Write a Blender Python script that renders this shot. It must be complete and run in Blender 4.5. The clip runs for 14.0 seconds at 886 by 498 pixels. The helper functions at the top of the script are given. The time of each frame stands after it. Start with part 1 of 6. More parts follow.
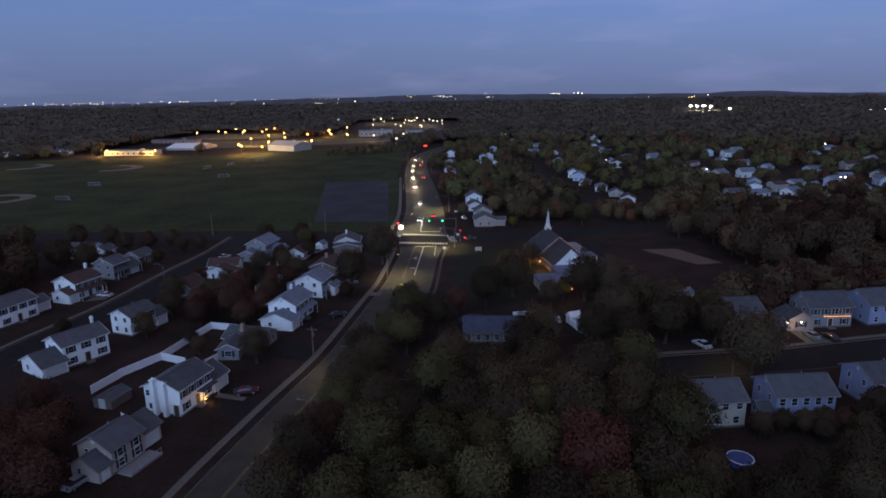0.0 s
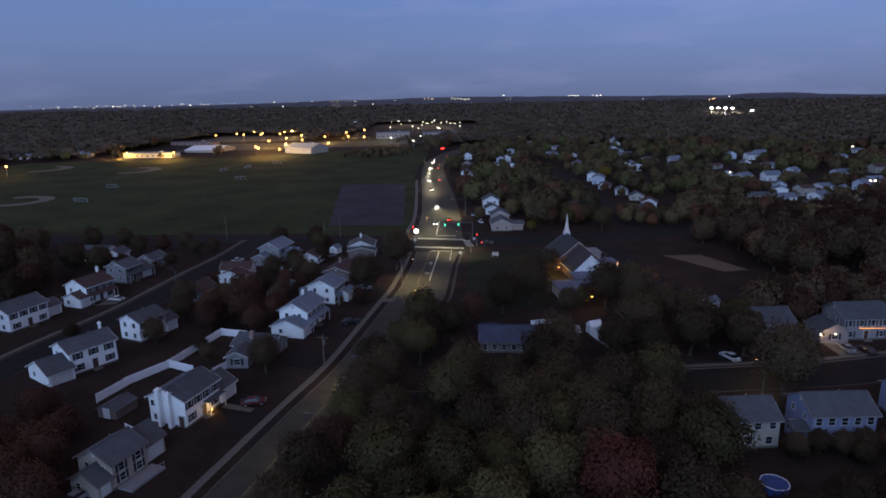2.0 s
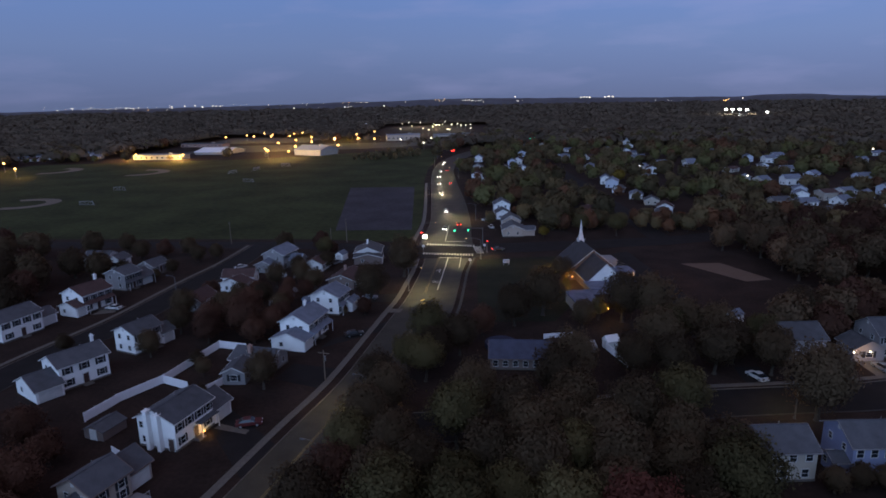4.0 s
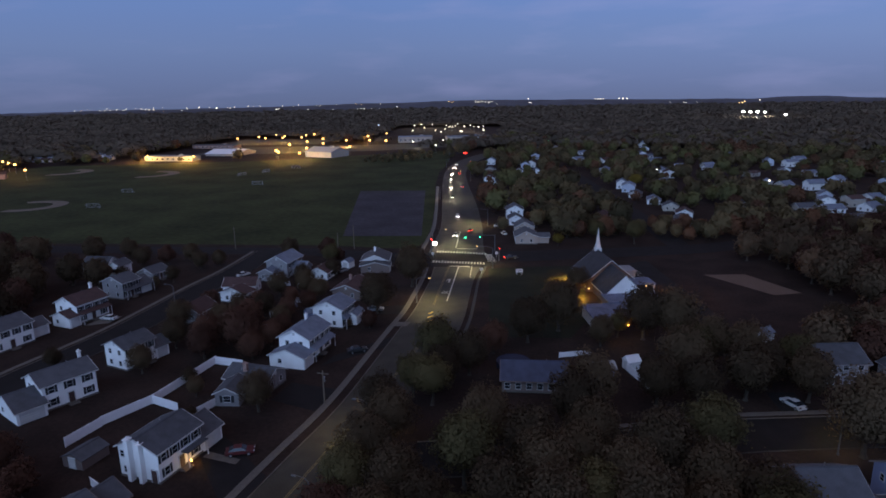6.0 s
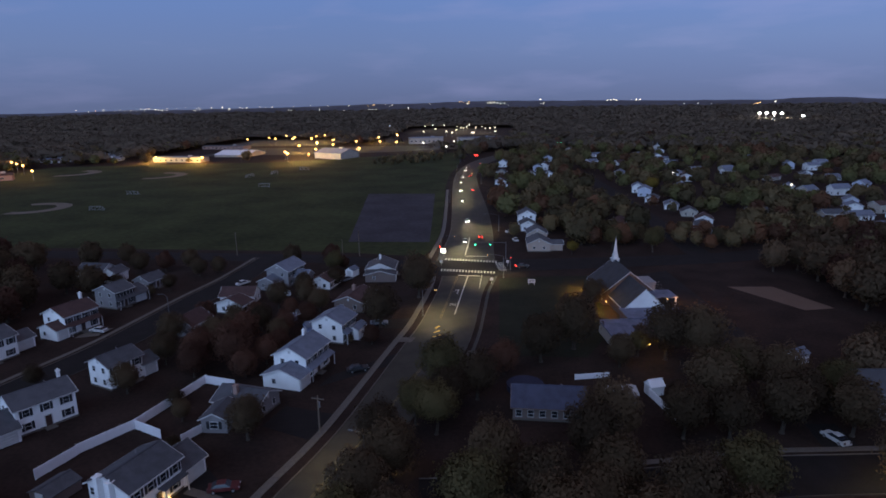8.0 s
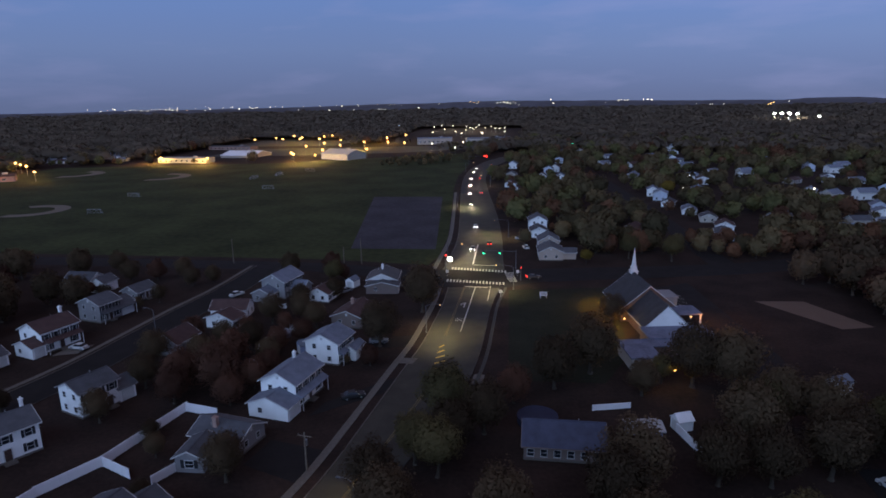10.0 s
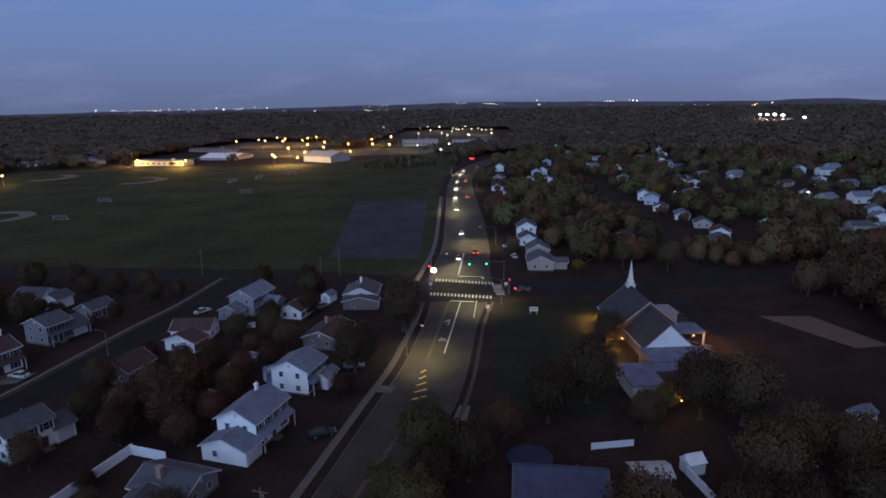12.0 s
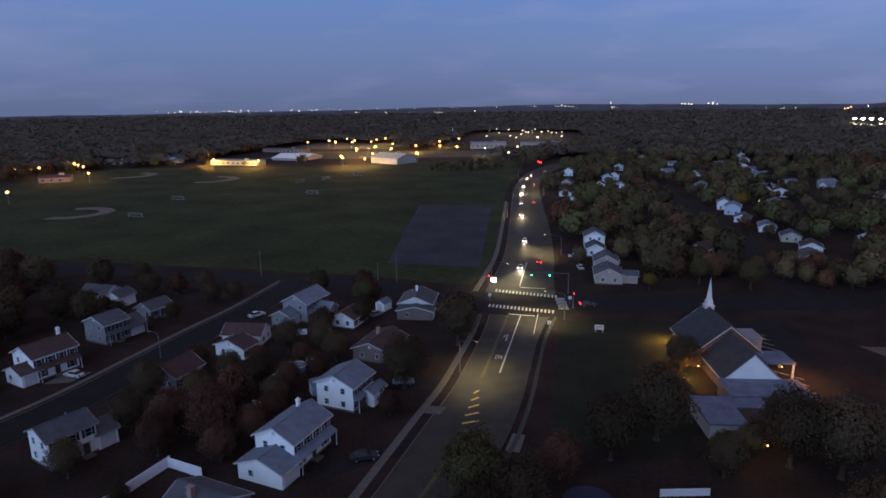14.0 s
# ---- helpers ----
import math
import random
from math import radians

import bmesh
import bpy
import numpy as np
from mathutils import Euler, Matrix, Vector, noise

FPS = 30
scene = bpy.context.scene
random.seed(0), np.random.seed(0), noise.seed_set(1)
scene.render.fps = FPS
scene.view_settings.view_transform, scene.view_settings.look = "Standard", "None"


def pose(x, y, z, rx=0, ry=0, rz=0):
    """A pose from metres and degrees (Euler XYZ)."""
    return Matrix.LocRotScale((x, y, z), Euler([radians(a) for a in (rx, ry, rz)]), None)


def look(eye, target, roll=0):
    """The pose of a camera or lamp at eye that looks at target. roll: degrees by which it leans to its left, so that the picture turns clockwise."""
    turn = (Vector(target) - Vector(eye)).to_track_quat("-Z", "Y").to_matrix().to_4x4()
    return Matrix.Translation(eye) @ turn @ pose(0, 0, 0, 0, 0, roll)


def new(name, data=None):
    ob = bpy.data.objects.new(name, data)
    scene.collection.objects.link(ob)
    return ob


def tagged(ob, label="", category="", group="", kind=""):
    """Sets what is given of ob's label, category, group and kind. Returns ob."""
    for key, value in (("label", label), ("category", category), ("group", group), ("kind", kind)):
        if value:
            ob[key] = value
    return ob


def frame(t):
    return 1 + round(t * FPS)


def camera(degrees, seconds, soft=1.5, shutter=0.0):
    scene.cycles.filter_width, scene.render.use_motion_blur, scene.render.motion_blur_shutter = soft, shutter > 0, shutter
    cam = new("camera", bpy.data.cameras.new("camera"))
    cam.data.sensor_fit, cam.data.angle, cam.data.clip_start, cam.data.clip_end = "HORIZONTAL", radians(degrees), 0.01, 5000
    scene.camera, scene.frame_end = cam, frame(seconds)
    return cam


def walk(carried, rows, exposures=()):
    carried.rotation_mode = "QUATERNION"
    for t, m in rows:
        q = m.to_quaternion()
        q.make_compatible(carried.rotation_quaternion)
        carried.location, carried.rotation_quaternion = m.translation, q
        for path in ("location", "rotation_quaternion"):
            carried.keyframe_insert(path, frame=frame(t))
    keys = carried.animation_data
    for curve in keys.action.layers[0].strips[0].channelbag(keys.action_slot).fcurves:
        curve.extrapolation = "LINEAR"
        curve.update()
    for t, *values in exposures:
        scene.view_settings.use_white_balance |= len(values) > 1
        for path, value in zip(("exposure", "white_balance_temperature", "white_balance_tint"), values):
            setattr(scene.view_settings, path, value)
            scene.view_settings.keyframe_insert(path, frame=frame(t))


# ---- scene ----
cam = camera(71.7, 14.0, soft=1.7)
# seconds, eye, yaw, pitch, roll
PATH = [
    (0, 0.00, 0.00, 55.68, -0.02, -14.18, -0.98),
    (0.5, 0.13, 0.86, 55.64, 0.44, -14.11, -0.97),
    (1, 0.19, 1.95, 55.65, 0.79, -14.07, -0.94),
    (1.5, 0.36, 3.26, 55.50, 1.14, -14.00, -1.05),
    (2, 0.36, 4.81, 55.36, 1.61, -13.94, -1.08),
    (2.2, 0.38, 5.49, 55.34, 1.75, -13.92, -1.09),
    (4.3, 0.75, 13.50, 55.45, 2.78, -13.76, -1.12),
    (4.5, 0.80, 14.33, 55.45, 2.90, -13.74, -1.12),
    (5, 0.95, 16.56, 55.41, 3.23, -13.68, -1.12),
    (5.5, 0.94, 18.93, 55.55, 3.51, -13.68, -1.05),
    (6, 0.97, 21.35, 55.59, 3.79, -13.63, -1.02),
    (6.5, 0.95, 23.86, 55.61, 4.03, -13.59, -1.02),
    (7, 1.04, 26.29, 55.59, 4.28, -13.54, -1.02),
    (7.5, 1.10, 28.75, 55.57, 4.56, -13.54, -1.00),
    (8, 1.17, 31.38, 55.67, 4.85, -13.54, -0.96),
    (8.5, 1.15, 34.31, 55.67, 5.12, -13.55, -0.96),
    (8.7, 1.15, 35.53, 55.67, 5.24, -13.57, -0.96),
    (10.8, 1.22, 48.97, 55.83, 5.82, -13.50, -0.94),
    (11, 1.26, 50.33, 55.69, 5.07, -13.47, -0.88),
    (11.5, 1.16, 53.50, 55.75, 4.61, -13.46, -0.91),
    (12, 1.16, 56.90, 55.73, 4.51, -13.46, -0.92),
    (12.5, 1.23, 60.14, 55.79, 4.45, -13.36, -0.95),
    (13, 1.25, 62.69, 55.73, 5.58, -13.31, -0.94),
    (13.2, 1.42, 63.57, 55.73, 7.27, -13.26, -0.88),
    (13.5, 1.77, 64.65, 55.72, 10.09, -13.20, -0.76),
    (13.8, 1.99, 65.36, 55.67, 10.88, -13.18, -0.74),
    (14, 2.10, 65.74, 55.63, 10.87, -13.18, -0.75),
]
walk(cam, [(t, pose(x, y, z, 0, 0, yaw) @ pose(0, 0, 0, 90 + pitch) @ pose(0, 0, 0, 0, 0, roll)) for t, x, y, z, yaw, pitch, roll in PATH], [(0, 0.25), (14, 0.25)])

# ---- sky and the last light of dusk ----
world = bpy.data.worlds.new("dusk_sky")
scene.world = world
world.use_nodes = True
wt = world.node_tree
bg = wt.nodes["Background"]
coord = wt.nodes.new("ShaderNodeTexCoord")
axis = wt.nodes.new("ShaderNodeSeparateXYZ")
ramp = wt.nodes.new("ShaderNodeValToRGB")
wt.links.new(coord.outputs["Generated"], axis.inputs[0])
wt.links.new(axis.outputs["Z"], ramp.inputs["Fac"])
SKY = [(0.0, (0.100, 0.129, 0.242)), (0.03, (0.112, 0.151, 0.290)), (0.08, (0.125, 0.182, 0.356)), (0.16, (0.118, 0.200, 0.440)), (0.34, (0.085, 0.092, 0.165)), (1.0, (0.172, 0.116, 0.134))]
els = ramp.color_ramp.elements
while len(els) < len(SKY):
    els.new(0.5)
for e, (at, c) in zip(els, SKY):
    e.position, e.color = at, (*c, 1)
stretch = wt.nodes.new("ShaderNodeMapping")
stretch.inputs["Scale"].default_value = (2.2, 2.2, 11.0)
wisps = wt.nodes.new("ShaderNodeTexNoise")
wisps.inputs["Scale"].default_value, wisps.inputs["Detail"].default_value = 2.3, 6.0
thin = wt.nodes.new("ShaderNodeMapRange")
thin.inputs["From Min"].default_value, thin.inputs["From Max"].default_value = 0.50, 0.80
thin.inputs["To Max"].default_value = 0.34
veil = wt.nodes.new("ShaderNodeMix")
veil.data_type = "RGBA"
veil.inputs["B"].default_value = (0.26, 0.27, 0.48, 1)
wt.links.new(coord.outputs["Generated"], stretch.inputs["Vector"])
wt.links.new(stretch.outputs[0], wisps.inputs["Vector"])
wt.links.new(wisps.outputs["Fac"], thin.inputs["Value"])
wt.links.new(thin.outputs[0], veil.inputs["Factor"])
wt.links.new(ramp.outputs["Color"], veil.inputs["A"])
wt.links.new(veil.outputs["Result"], bg.inputs["Color"])
slope = wt.nodes.new("ShaderNodeMapRange")
slope.inputs["From Min"].default_value, slope.inputs["From Max"].default_value = -0.2, 0.7
slope.inputs["To Min"].default_value, slope.inputs["To Max"].default_value = 1.0, 1.24
wt.links.new(axis.outputs["X"], slope.inputs["Value"])
wt.links.new(slope.outputs[0], bg.inputs["Strength"])

# afterglow low in the sky behind and to the left of the eye
glow = bpy.data.lights.new("afterglow", "SUN")
glow.energy, glow.angle, glow.color = 2.50, radians(100), (0.39, 0.60, 1.0)
new("afterglow", glow).matrix_world = look((0, 0, 0), (0.40, 1.0, -0.21))


# ---- materials ----
def material(name, color, rough=0.8, spread=0.25, scale=1.0, grain=12.0, bump=0.0, metal=0.0, spec=0.3, per_object=0.0, second=None):
    """Base colour varied by a broad stain noise and a fine grain; scale in metres per broad patch."""
    m = bpy.data.materials.new(name)
    m.use_nodes = True
    t, b = m.node_tree, m.node_tree.nodes["Principled BSDF"]
    b.inputs["Roughness"].default_value, b.inputs["Metallic"].default_value = rough, metal
    b.inputs["Specular IOR Level"].default_value = spec
    tc = t.nodes.new("ShaderNodeTexCoord")
    broad, fine = t.nodes.new("ShaderNodeTexNoise"), t.nodes.new("ShaderNodeTexNoise")
    broad.inputs["Scale"].default_value, broad.inputs["Detail"].default_value = 1.0 / scale, 4
    fine.inputs["Scale"].default_value, fine.inputs["Detail"].default_value = grain, 3
    for n in (broad, fine):
        t.links.new(tc.outputs["Object"], n.inputs["Vector"])
    mix = t.nodes.new("ShaderNodeMath")
    mix.operation = "MULTIPLY_ADD"
    mix.inputs[1].default_value = 0.6
    half = t.nodes.new("ShaderNodeMath")
    half.operation = "MULTIPLY"
    half.inputs[1].default_value = 0.4
    t.links.new(fine.outputs["Fac"], half.inputs[0])
    t.links.new(broad.outputs["Fac"], mix.inputs[0])
    t.links.new(half.outputs[0], mix.inputs[2])
    fac = mix.outputs[0]
    if per_object:
        info = t.nodes.new("ShaderNodeObjectInfo")
        add = t.nodes.new("ShaderNodeMath")
        add.operation = "MULTIPLY_ADD"
        add.inputs[1].default_value = per_object
        t.links.new(info.outputs["Random"], add.inputs[0])
        t.links.new(fac, add.inputs[2])
        sub = t.nodes.new("ShaderNodeMath")
        sub.operation = "SUBTRACT"
        sub.inputs[1].default_value = per_object / 2
        t.links.new(add.outputs[0], sub.inputs[0])
        fac = sub.outputs[0]
    r = t.nodes.new("ShaderNodeValToRGB")
    dark = tuple(c * (1 - spread) for c in color)
    light = second or tuple(min(1, c * (1 + spread)) for c in color)
    r.color_ramp.elements[0].position, r.color_ramp.elements[0].color = 0.32, (*dark, 1)
    r.color_ramp.elements[1].position, r.color_ramp.elements[1].color = 0.68, (*light, 1)
    t.links.new(fac, r.inputs["Fac"])
    t.links.new(r.outputs["Color"], b.inputs["Base Color"])
    if bump:
        bp = t.nodes.new("ShaderNodeBump")
        bp.inputs["Strength"].default_value, bp.inputs["Distance"].default_value = bump, 0.05
        t.links.new(fine.outputs["Fac"], bp.inputs["Height"])
        t.links.new(bp.outputs[0], b.inputs["Normal"])
    return m


def siding(name, color, pitch=0.2, spread=0.10):
    """Painted clapboard: level laps every `pitch` metres."""
    m = material(name, color, 0.6, spread, 2.5, 9)
    t, b = m.node_tree, m.node_tree.nodes["Principled BSDF"]
    tc = t.nodes.new("ShaderNodeTexCoord")
    wave = t.nodes.new("ShaderNodeTexWave")
    wave.wave_type, wave.bands_direction, wave.wave_profile = "BANDS", "Z", "SAW"
    wave.inputs["Scale"].default_value = 0.314 / pitch
    bp = t.nodes.new("ShaderNodeBump")
    bp.inputs["Strength"].default_value, bp.inputs["Distance"].default_value = 0.6, 0.02
    t.links.new(tc.outputs["Object"], wave.inputs["Vector"])
    t.links.new(wave.outputs["Fac"], bp.inputs["Height"])
    t.links.new(bp.outputs[0], b.inputs["Normal"])
    return m


def glowing(name, color, strength):
    m = bpy.data.materials.new(name)
    m.use_nodes = True
    b = m.node_tree.nodes["Principled BSDF"]
    b.inputs["Base Color"].default_value = (*color, 1)
    b.inputs["Emission Color"].default_value = (*color, 1)
    b.inputs["Emission Strength"].default_value = strength
    return m


def leafy(name, color, second, scale=2.2, grain=3.0, per_object=0.5):
    """Leaves: part of the light goes through them."""
    m = material(name, color, 0.8, 0.30, scale, grain, per_object=per_object, second=second, spec=0.08)
    t, b = m.node_tree, m.node_tree.nodes["Principled BSDF"]
    thin, mix = t.nodes.new("ShaderNodeBsdfTranslucent"), t.nodes.new("ShaderNodeMixShader")
    mix.inputs[0].default_value = 0.42
    t.links.new(b.inputs["Base Color"].links[0].from_socket, thin.inputs["Color"])
    t.links.new(b.outputs[0], mix.inputs[1])
    t.links.new(thin.outputs[0], mix.inputs[2])
    t.links.new(mix.outputs[0], t.nodes["Material Output"].inputs["Surface"])
    return m


GRASS = material("grass", (0.0285, 0.0185, 0.0152), 0.95, 0.45, 9.0, 1.3, 0.4, spec=0.1)
FIELD = material("mown_field", (0.036, 0.041, 0.016), 0.95, 0.50, 30.0, 0.35, 0.3, spec=0.1)
ASPHALT = material("asphalt", (0.043, 0.038, 0.030), 0.72, 0.34, 4.0, 5.0, 0.25, spec=0.22)
COURT = material("court_asphalt", (0.033, 0.029, 0.036), 0.9, 0.50, 16.0, 0.5)
OLD_ASPHALT = material("old_asphalt", (0.016, 0.0138, 0.0138), 0.88, 0.30, 4.0, 3.0, 0.3, spec=0.15)
TAN_SIDING = siding("tan_siding", (0.36, 0.30, 0.26))
CHURCH_SHINGLE = material("black_slate_shingles", (0.036, 0.037, 0.043), 0.7, 0.28, 1.6, 7.0, 0.5)
LAWN = material("dark_lawn", (0.021, 0.022, 0.014), 0.95, 0.35, 9.0, 1.3, 0.4, spec=0.1)
BLUE_SHINGLE = material("slate_blue_shingles", (0.050, 0.056, 0.090), 0.75, 0.28, 1.6, 7.0, 0.5)
CONCRETE = material("concrete", (0.112, 0.098, 0.085), 0.85, 0.25, 1.5, 8.0, 0.2)
WORN_CONCRETE = material("worn_dark_concrete", (0.055, 0.050, 0.044), 0.9, 0.35, 2.5, 6.0, 0.2)
CLAY = material("infield_clay", (0.115, 0.075, 0.055), 0.95, 0.15, 6.0, 3.0, 0.2)
STEEL_ROOF = material("grey_steel_roof", (0.36, 0.35, 0.35), 0.6, 0.12, 4.0, 2.0)
SAND = material("pale_infield_sand", (0.140, 0.115, 0.092), 0.95, 0.2, 6.0, 2.0)
GOAL_PAINT = material("dull_white_tubing", (0.30, 0.30, 0.30), 0.6, 0.15, 1.0, 5.0)
PAINT = material("road_paint", (0.50, 0.49, 0.44), 0.6, 0.35, 0.6, 9.0)
WORN_YELLOW = material("worn_yellow_paint", (0.16, 0.12, 0.05), 0.7, 0.4, 0.8, 5.0)
YELLOW_PAINT = material("yellow_road_paint", (0.70, 0.45, 0.08), 0.6, 0.25, 0.6, 9.0)
WHITE_SIDING = siding("white_siding", (0.80, 0.80, 0.80))
GREY_SIDING = siding("grey_siding", (0.225, 0.215, 0.225))
BLUE_SIDING = siding("blue_grey_siding", (0.235, 0.262, 0.40))
CREAM_SIDING = siding("cream_siding", (0.42, 0.38, 0.33))
PALE_SIDING = siding("pale_blue_siding", (0.50, 0.54, 0.64))
DARK_SIDING = siding("brown_siding", (0.17, 0.13, 0.12))
VINYL = material("white_vinyl", (0.75, 0.75, 0.78), 0.5, 0.08, 2.0, 6.0)
TRIM = material("white_trim", (0.52, 0.52, 0.52), 0.5, 0.10, 1.0, 8.0)
SHINGLE = material("grey_shingles", (0.140, 0.160, 0.205), 0.75, 0.25, 1.6, 7.0, 0.5, per_object=0.2)
DARK_SHINGLE = material("charcoal_shingles", (0.068, 0.071, 0.082), 0.75, 0.28, 1.6, 7.0, 0.5, per_object=0.2)
RED_SHINGLE = material("red_brown_shingles", (0.066, 0.038, 0.036), 0.8, 0.25, 1.6, 7.0, 0.5)
DARK_BRICK = material("dark_church_brick", (0.13, 0.085, 0.072), 0.9, 0.25, 0.5, 5.0, 0.4)
FLAT_ROOF = material("blue_grey_flat_roof", (0.125, 0.135, 0.190), 0.8, 0.35, 3.0, 2.0, 0.2)
BRICK = material("brick_chimney", (0.30, 0.20, 0.17), 0.85, 0.25, 0.5, 5.0, 0.4)
SHUTTER = material("dark_shutters", (0.020, 0.022, 0.028), 0.6, 0.2, 0.5, 9.0)
GLASS = material("window_glass", (0.018, 0.021, 0.028), 0.25, 0.2, 0.8, 2.0, spec=0.6)
DOOR = material("painted_door", (0.06, 0.035, 0.03), 0.5, 0.2, 0.5, 6.0)
METAL = material("galvanised_metal", (0.34, 0.34, 0.35), 0.45, 0.15, 0.6, 9.0, metal=0.7)
WOOD = material("weathered_pole_wood", (0.14, 0.11, 0.085), 0.9, 0.3, 0.4, 9.0, 0.4)
BARK = material("bark", (0.060, 0.048, 0.038), 0.95, 0.35, 0.5, 6.0, 0.5)
RUBBER = material("tyre_rubber", (0.012, 0.012, 0.013), 0.8, 0.2, 0.3, 9.0)
PLASTIC = material("dark_plastic", (0.02, 0.02, 0.022), 0.5, 0.2, 0.3, 9.0)
POOL = material("pool_cover", (0.030, 0.062, 0.21), 0.35, 0.25, 1.2, 2.0)
POOL_GREY = material("grey_pool_cover", (0.16, 0.17, 0.22), 0.6, 0.2, 2.0, 2.0)
POOL_DARK = material("dark_pool_cover", (0.022, 0.026, 0.052), 0.6, 0.2, 2.0, 2.0)
LEAF_GREEN = leafy("leaves_green", (0.098, 0.083, 0.040), (0.150, 0.122, 0.058))
LEAF_DARK = leafy("leaves_dark", (0.082, 0.058, 0.037), (0.124, 0.086, 0.052))
LEAF_RUST = leafy("leaves_rust", (0.102, 0.052, 0.038), (0.142, 0.072, 0.050))
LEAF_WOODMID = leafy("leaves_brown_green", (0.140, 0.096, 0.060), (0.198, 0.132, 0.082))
LEAF_GOLD = leafy("leaves_gold", (0.13, 0.10, 0.025), (0.24, 0.17, 0.04))
# LEAF_WOODS and LEAF_FAR*: the haze over distance is painted in as paler leaves
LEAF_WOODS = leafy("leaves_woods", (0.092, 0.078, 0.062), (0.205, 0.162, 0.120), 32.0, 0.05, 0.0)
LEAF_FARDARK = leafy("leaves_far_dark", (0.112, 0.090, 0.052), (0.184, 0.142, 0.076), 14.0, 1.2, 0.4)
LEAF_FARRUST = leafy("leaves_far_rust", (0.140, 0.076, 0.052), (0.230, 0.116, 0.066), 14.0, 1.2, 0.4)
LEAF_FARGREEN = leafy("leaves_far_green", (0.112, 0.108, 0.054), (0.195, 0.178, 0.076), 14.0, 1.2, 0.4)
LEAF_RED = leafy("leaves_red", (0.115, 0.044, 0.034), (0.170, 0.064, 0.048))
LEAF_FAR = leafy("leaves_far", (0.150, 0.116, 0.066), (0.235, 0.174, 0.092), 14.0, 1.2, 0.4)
# bluish grey: the purple horizon haze is put into the ridge's own colour
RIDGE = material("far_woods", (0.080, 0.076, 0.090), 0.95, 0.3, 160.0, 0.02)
BULB_WARM = glowing("sodium_bulb", (1.0, 0.52, 0.15), 5.0)
BULB_WHITE = glowing("white_bulb", (1.0, 0.86, 0.62), 4.0)
BULB_COOL = glowing("cool_bulb", (0.75, 0.86, 1.0), 3)
BULB_FLOOD = glowing("flood_lamp", (1.0, 0.96, 0.88), 6)
BULB_RED = glowing("red_lamp", (1.0, 0.03, 0.02), 7)
BULB_GREEN = glowing("green_lamp", (0.04, 1.0, 0.42), 5)
BULB_SIGN = glowing("lit_sign_face", (1.0, 0.97, 0.86), 6)
BULB_WINDOW = glowing("lit_window", (1.0, 0.62, 0.25), 1.6)
BULB_TAIL = glowing("tail_lamp", (1.0, 0.04, 0.02), 5)
HEADLAMP = glowing("headlamp", (1.0, 0.93, 0.78), 16)
DULL_STEEL = material("dull_grey_steel", (0.11, 0.11, 0.115), 0.6, 0.2, 0.6, 9.0, metal=0.3)


# ---- mesh helpers ----
class Geo:
    """Vertices and faces gathered from simple solids."""

    def __init__(self):
        self.v, self.f = [], []

    def add(self, verts, faces):
        k = len(self.v)
        self.v += [tuple(p) for p in verts]
        self.f += [tuple(i + k for i in q) for q in faces]
        return self

    def box(self, x, y, z, sx, sy, sz, turn=0.0, taper=1.0):
        """Centre in x and y, bottom at z."""
        c, s = math.cos(radians(turn)), math.sin(radians(turn))
        pts = []
        for k, h in ((1.0, 0.0), (taper, sz)):
            for a, b in ((-1, -1), (1, -1), (1, 1), (-1, 1)):
                px, py = a * sx / 2 * k, b * sy / 2 * k
                pts.append((x + px * c - py * s, y + px * s + py * c, z + h))
        return self.add(pts, [(3, 2, 1, 0), (4, 5, 6, 7), (0, 1, 5, 4), (1, 2, 6, 5), (2, 3, 7, 6), (3, 0, 4, 7)])

    def tube(self, a, b, r0, r1, n=8):
        a, b = Vector(a), Vector(b)
        d = (b - a).normalized()
        p = d.orthogonal().normalized()
        q = d.cross(p)
        ring = [(math.cos(2 * math.pi * i / n), math.sin(2 * math.pi * i / n)) for i in range(n)]
        pts = [a + (p * c + q * s) * r0 for c, s in ring] + [b + (p * c + q * s) * r1 for c, s in ring]
        faces = [(i, (i + 1) % n, n + (i + 1) % n, n + i) for i in range(n)]
        return self.add(pts, faces + [tuple(range(n - 1, -1, -1)), tuple(range(n, 2 * n))])

    def slab(self, outline, z0, z1):
        n = len(outline)
        pts = [(x, y, z0) for x, y in outline] + [(x, y, z1) for x, y in outline]
        return self.add(pts, [tuple(range(n - 1, -1, -1)), tuple(range(n, 2 * n))] + [(i, (i + 1) % n, n + (i + 1) % n, n + i) for i in range(n)])

    def ball(self, x, y, z, r, rings=4, n=8, squash=1.0):
        pts = [(x, y, z - r * squash)]
        for i in range(1, rings):
            a = math.pi * i / rings - math.pi / 2
            pts += [(x + r * math.cos(a) * math.cos(2 * math.pi * j / n), y + r * math.cos(a) * math.sin(2 * math.pi * j / n), z + r * squash * math.sin(a)) for j in range(n)]
        pts.append((x, y, z + r * squash))
        faces = [(0, 1 + (j + 1) % n, 1 + j) for j in range(n)]
        for i in range(rings - 2):
            for j in range(n):
                a, b = 1 + i * n + j, 1 + i * n + (j + 1) % n
                faces.append((a, b, b + n, a + n))
        top, k = len(pts) - 1, 1 + (rings - 2) * n
        faces += [(k + j, k + (j + 1) % n, top) for j in range(n)]
        return self.add(pts, faces)

    def mesh(self, name, mat):
        me = bpy.data.meshes.new(name)
        me.from_pydata(self.v, [], self.f)
        me.materials.append(mat)
        return me


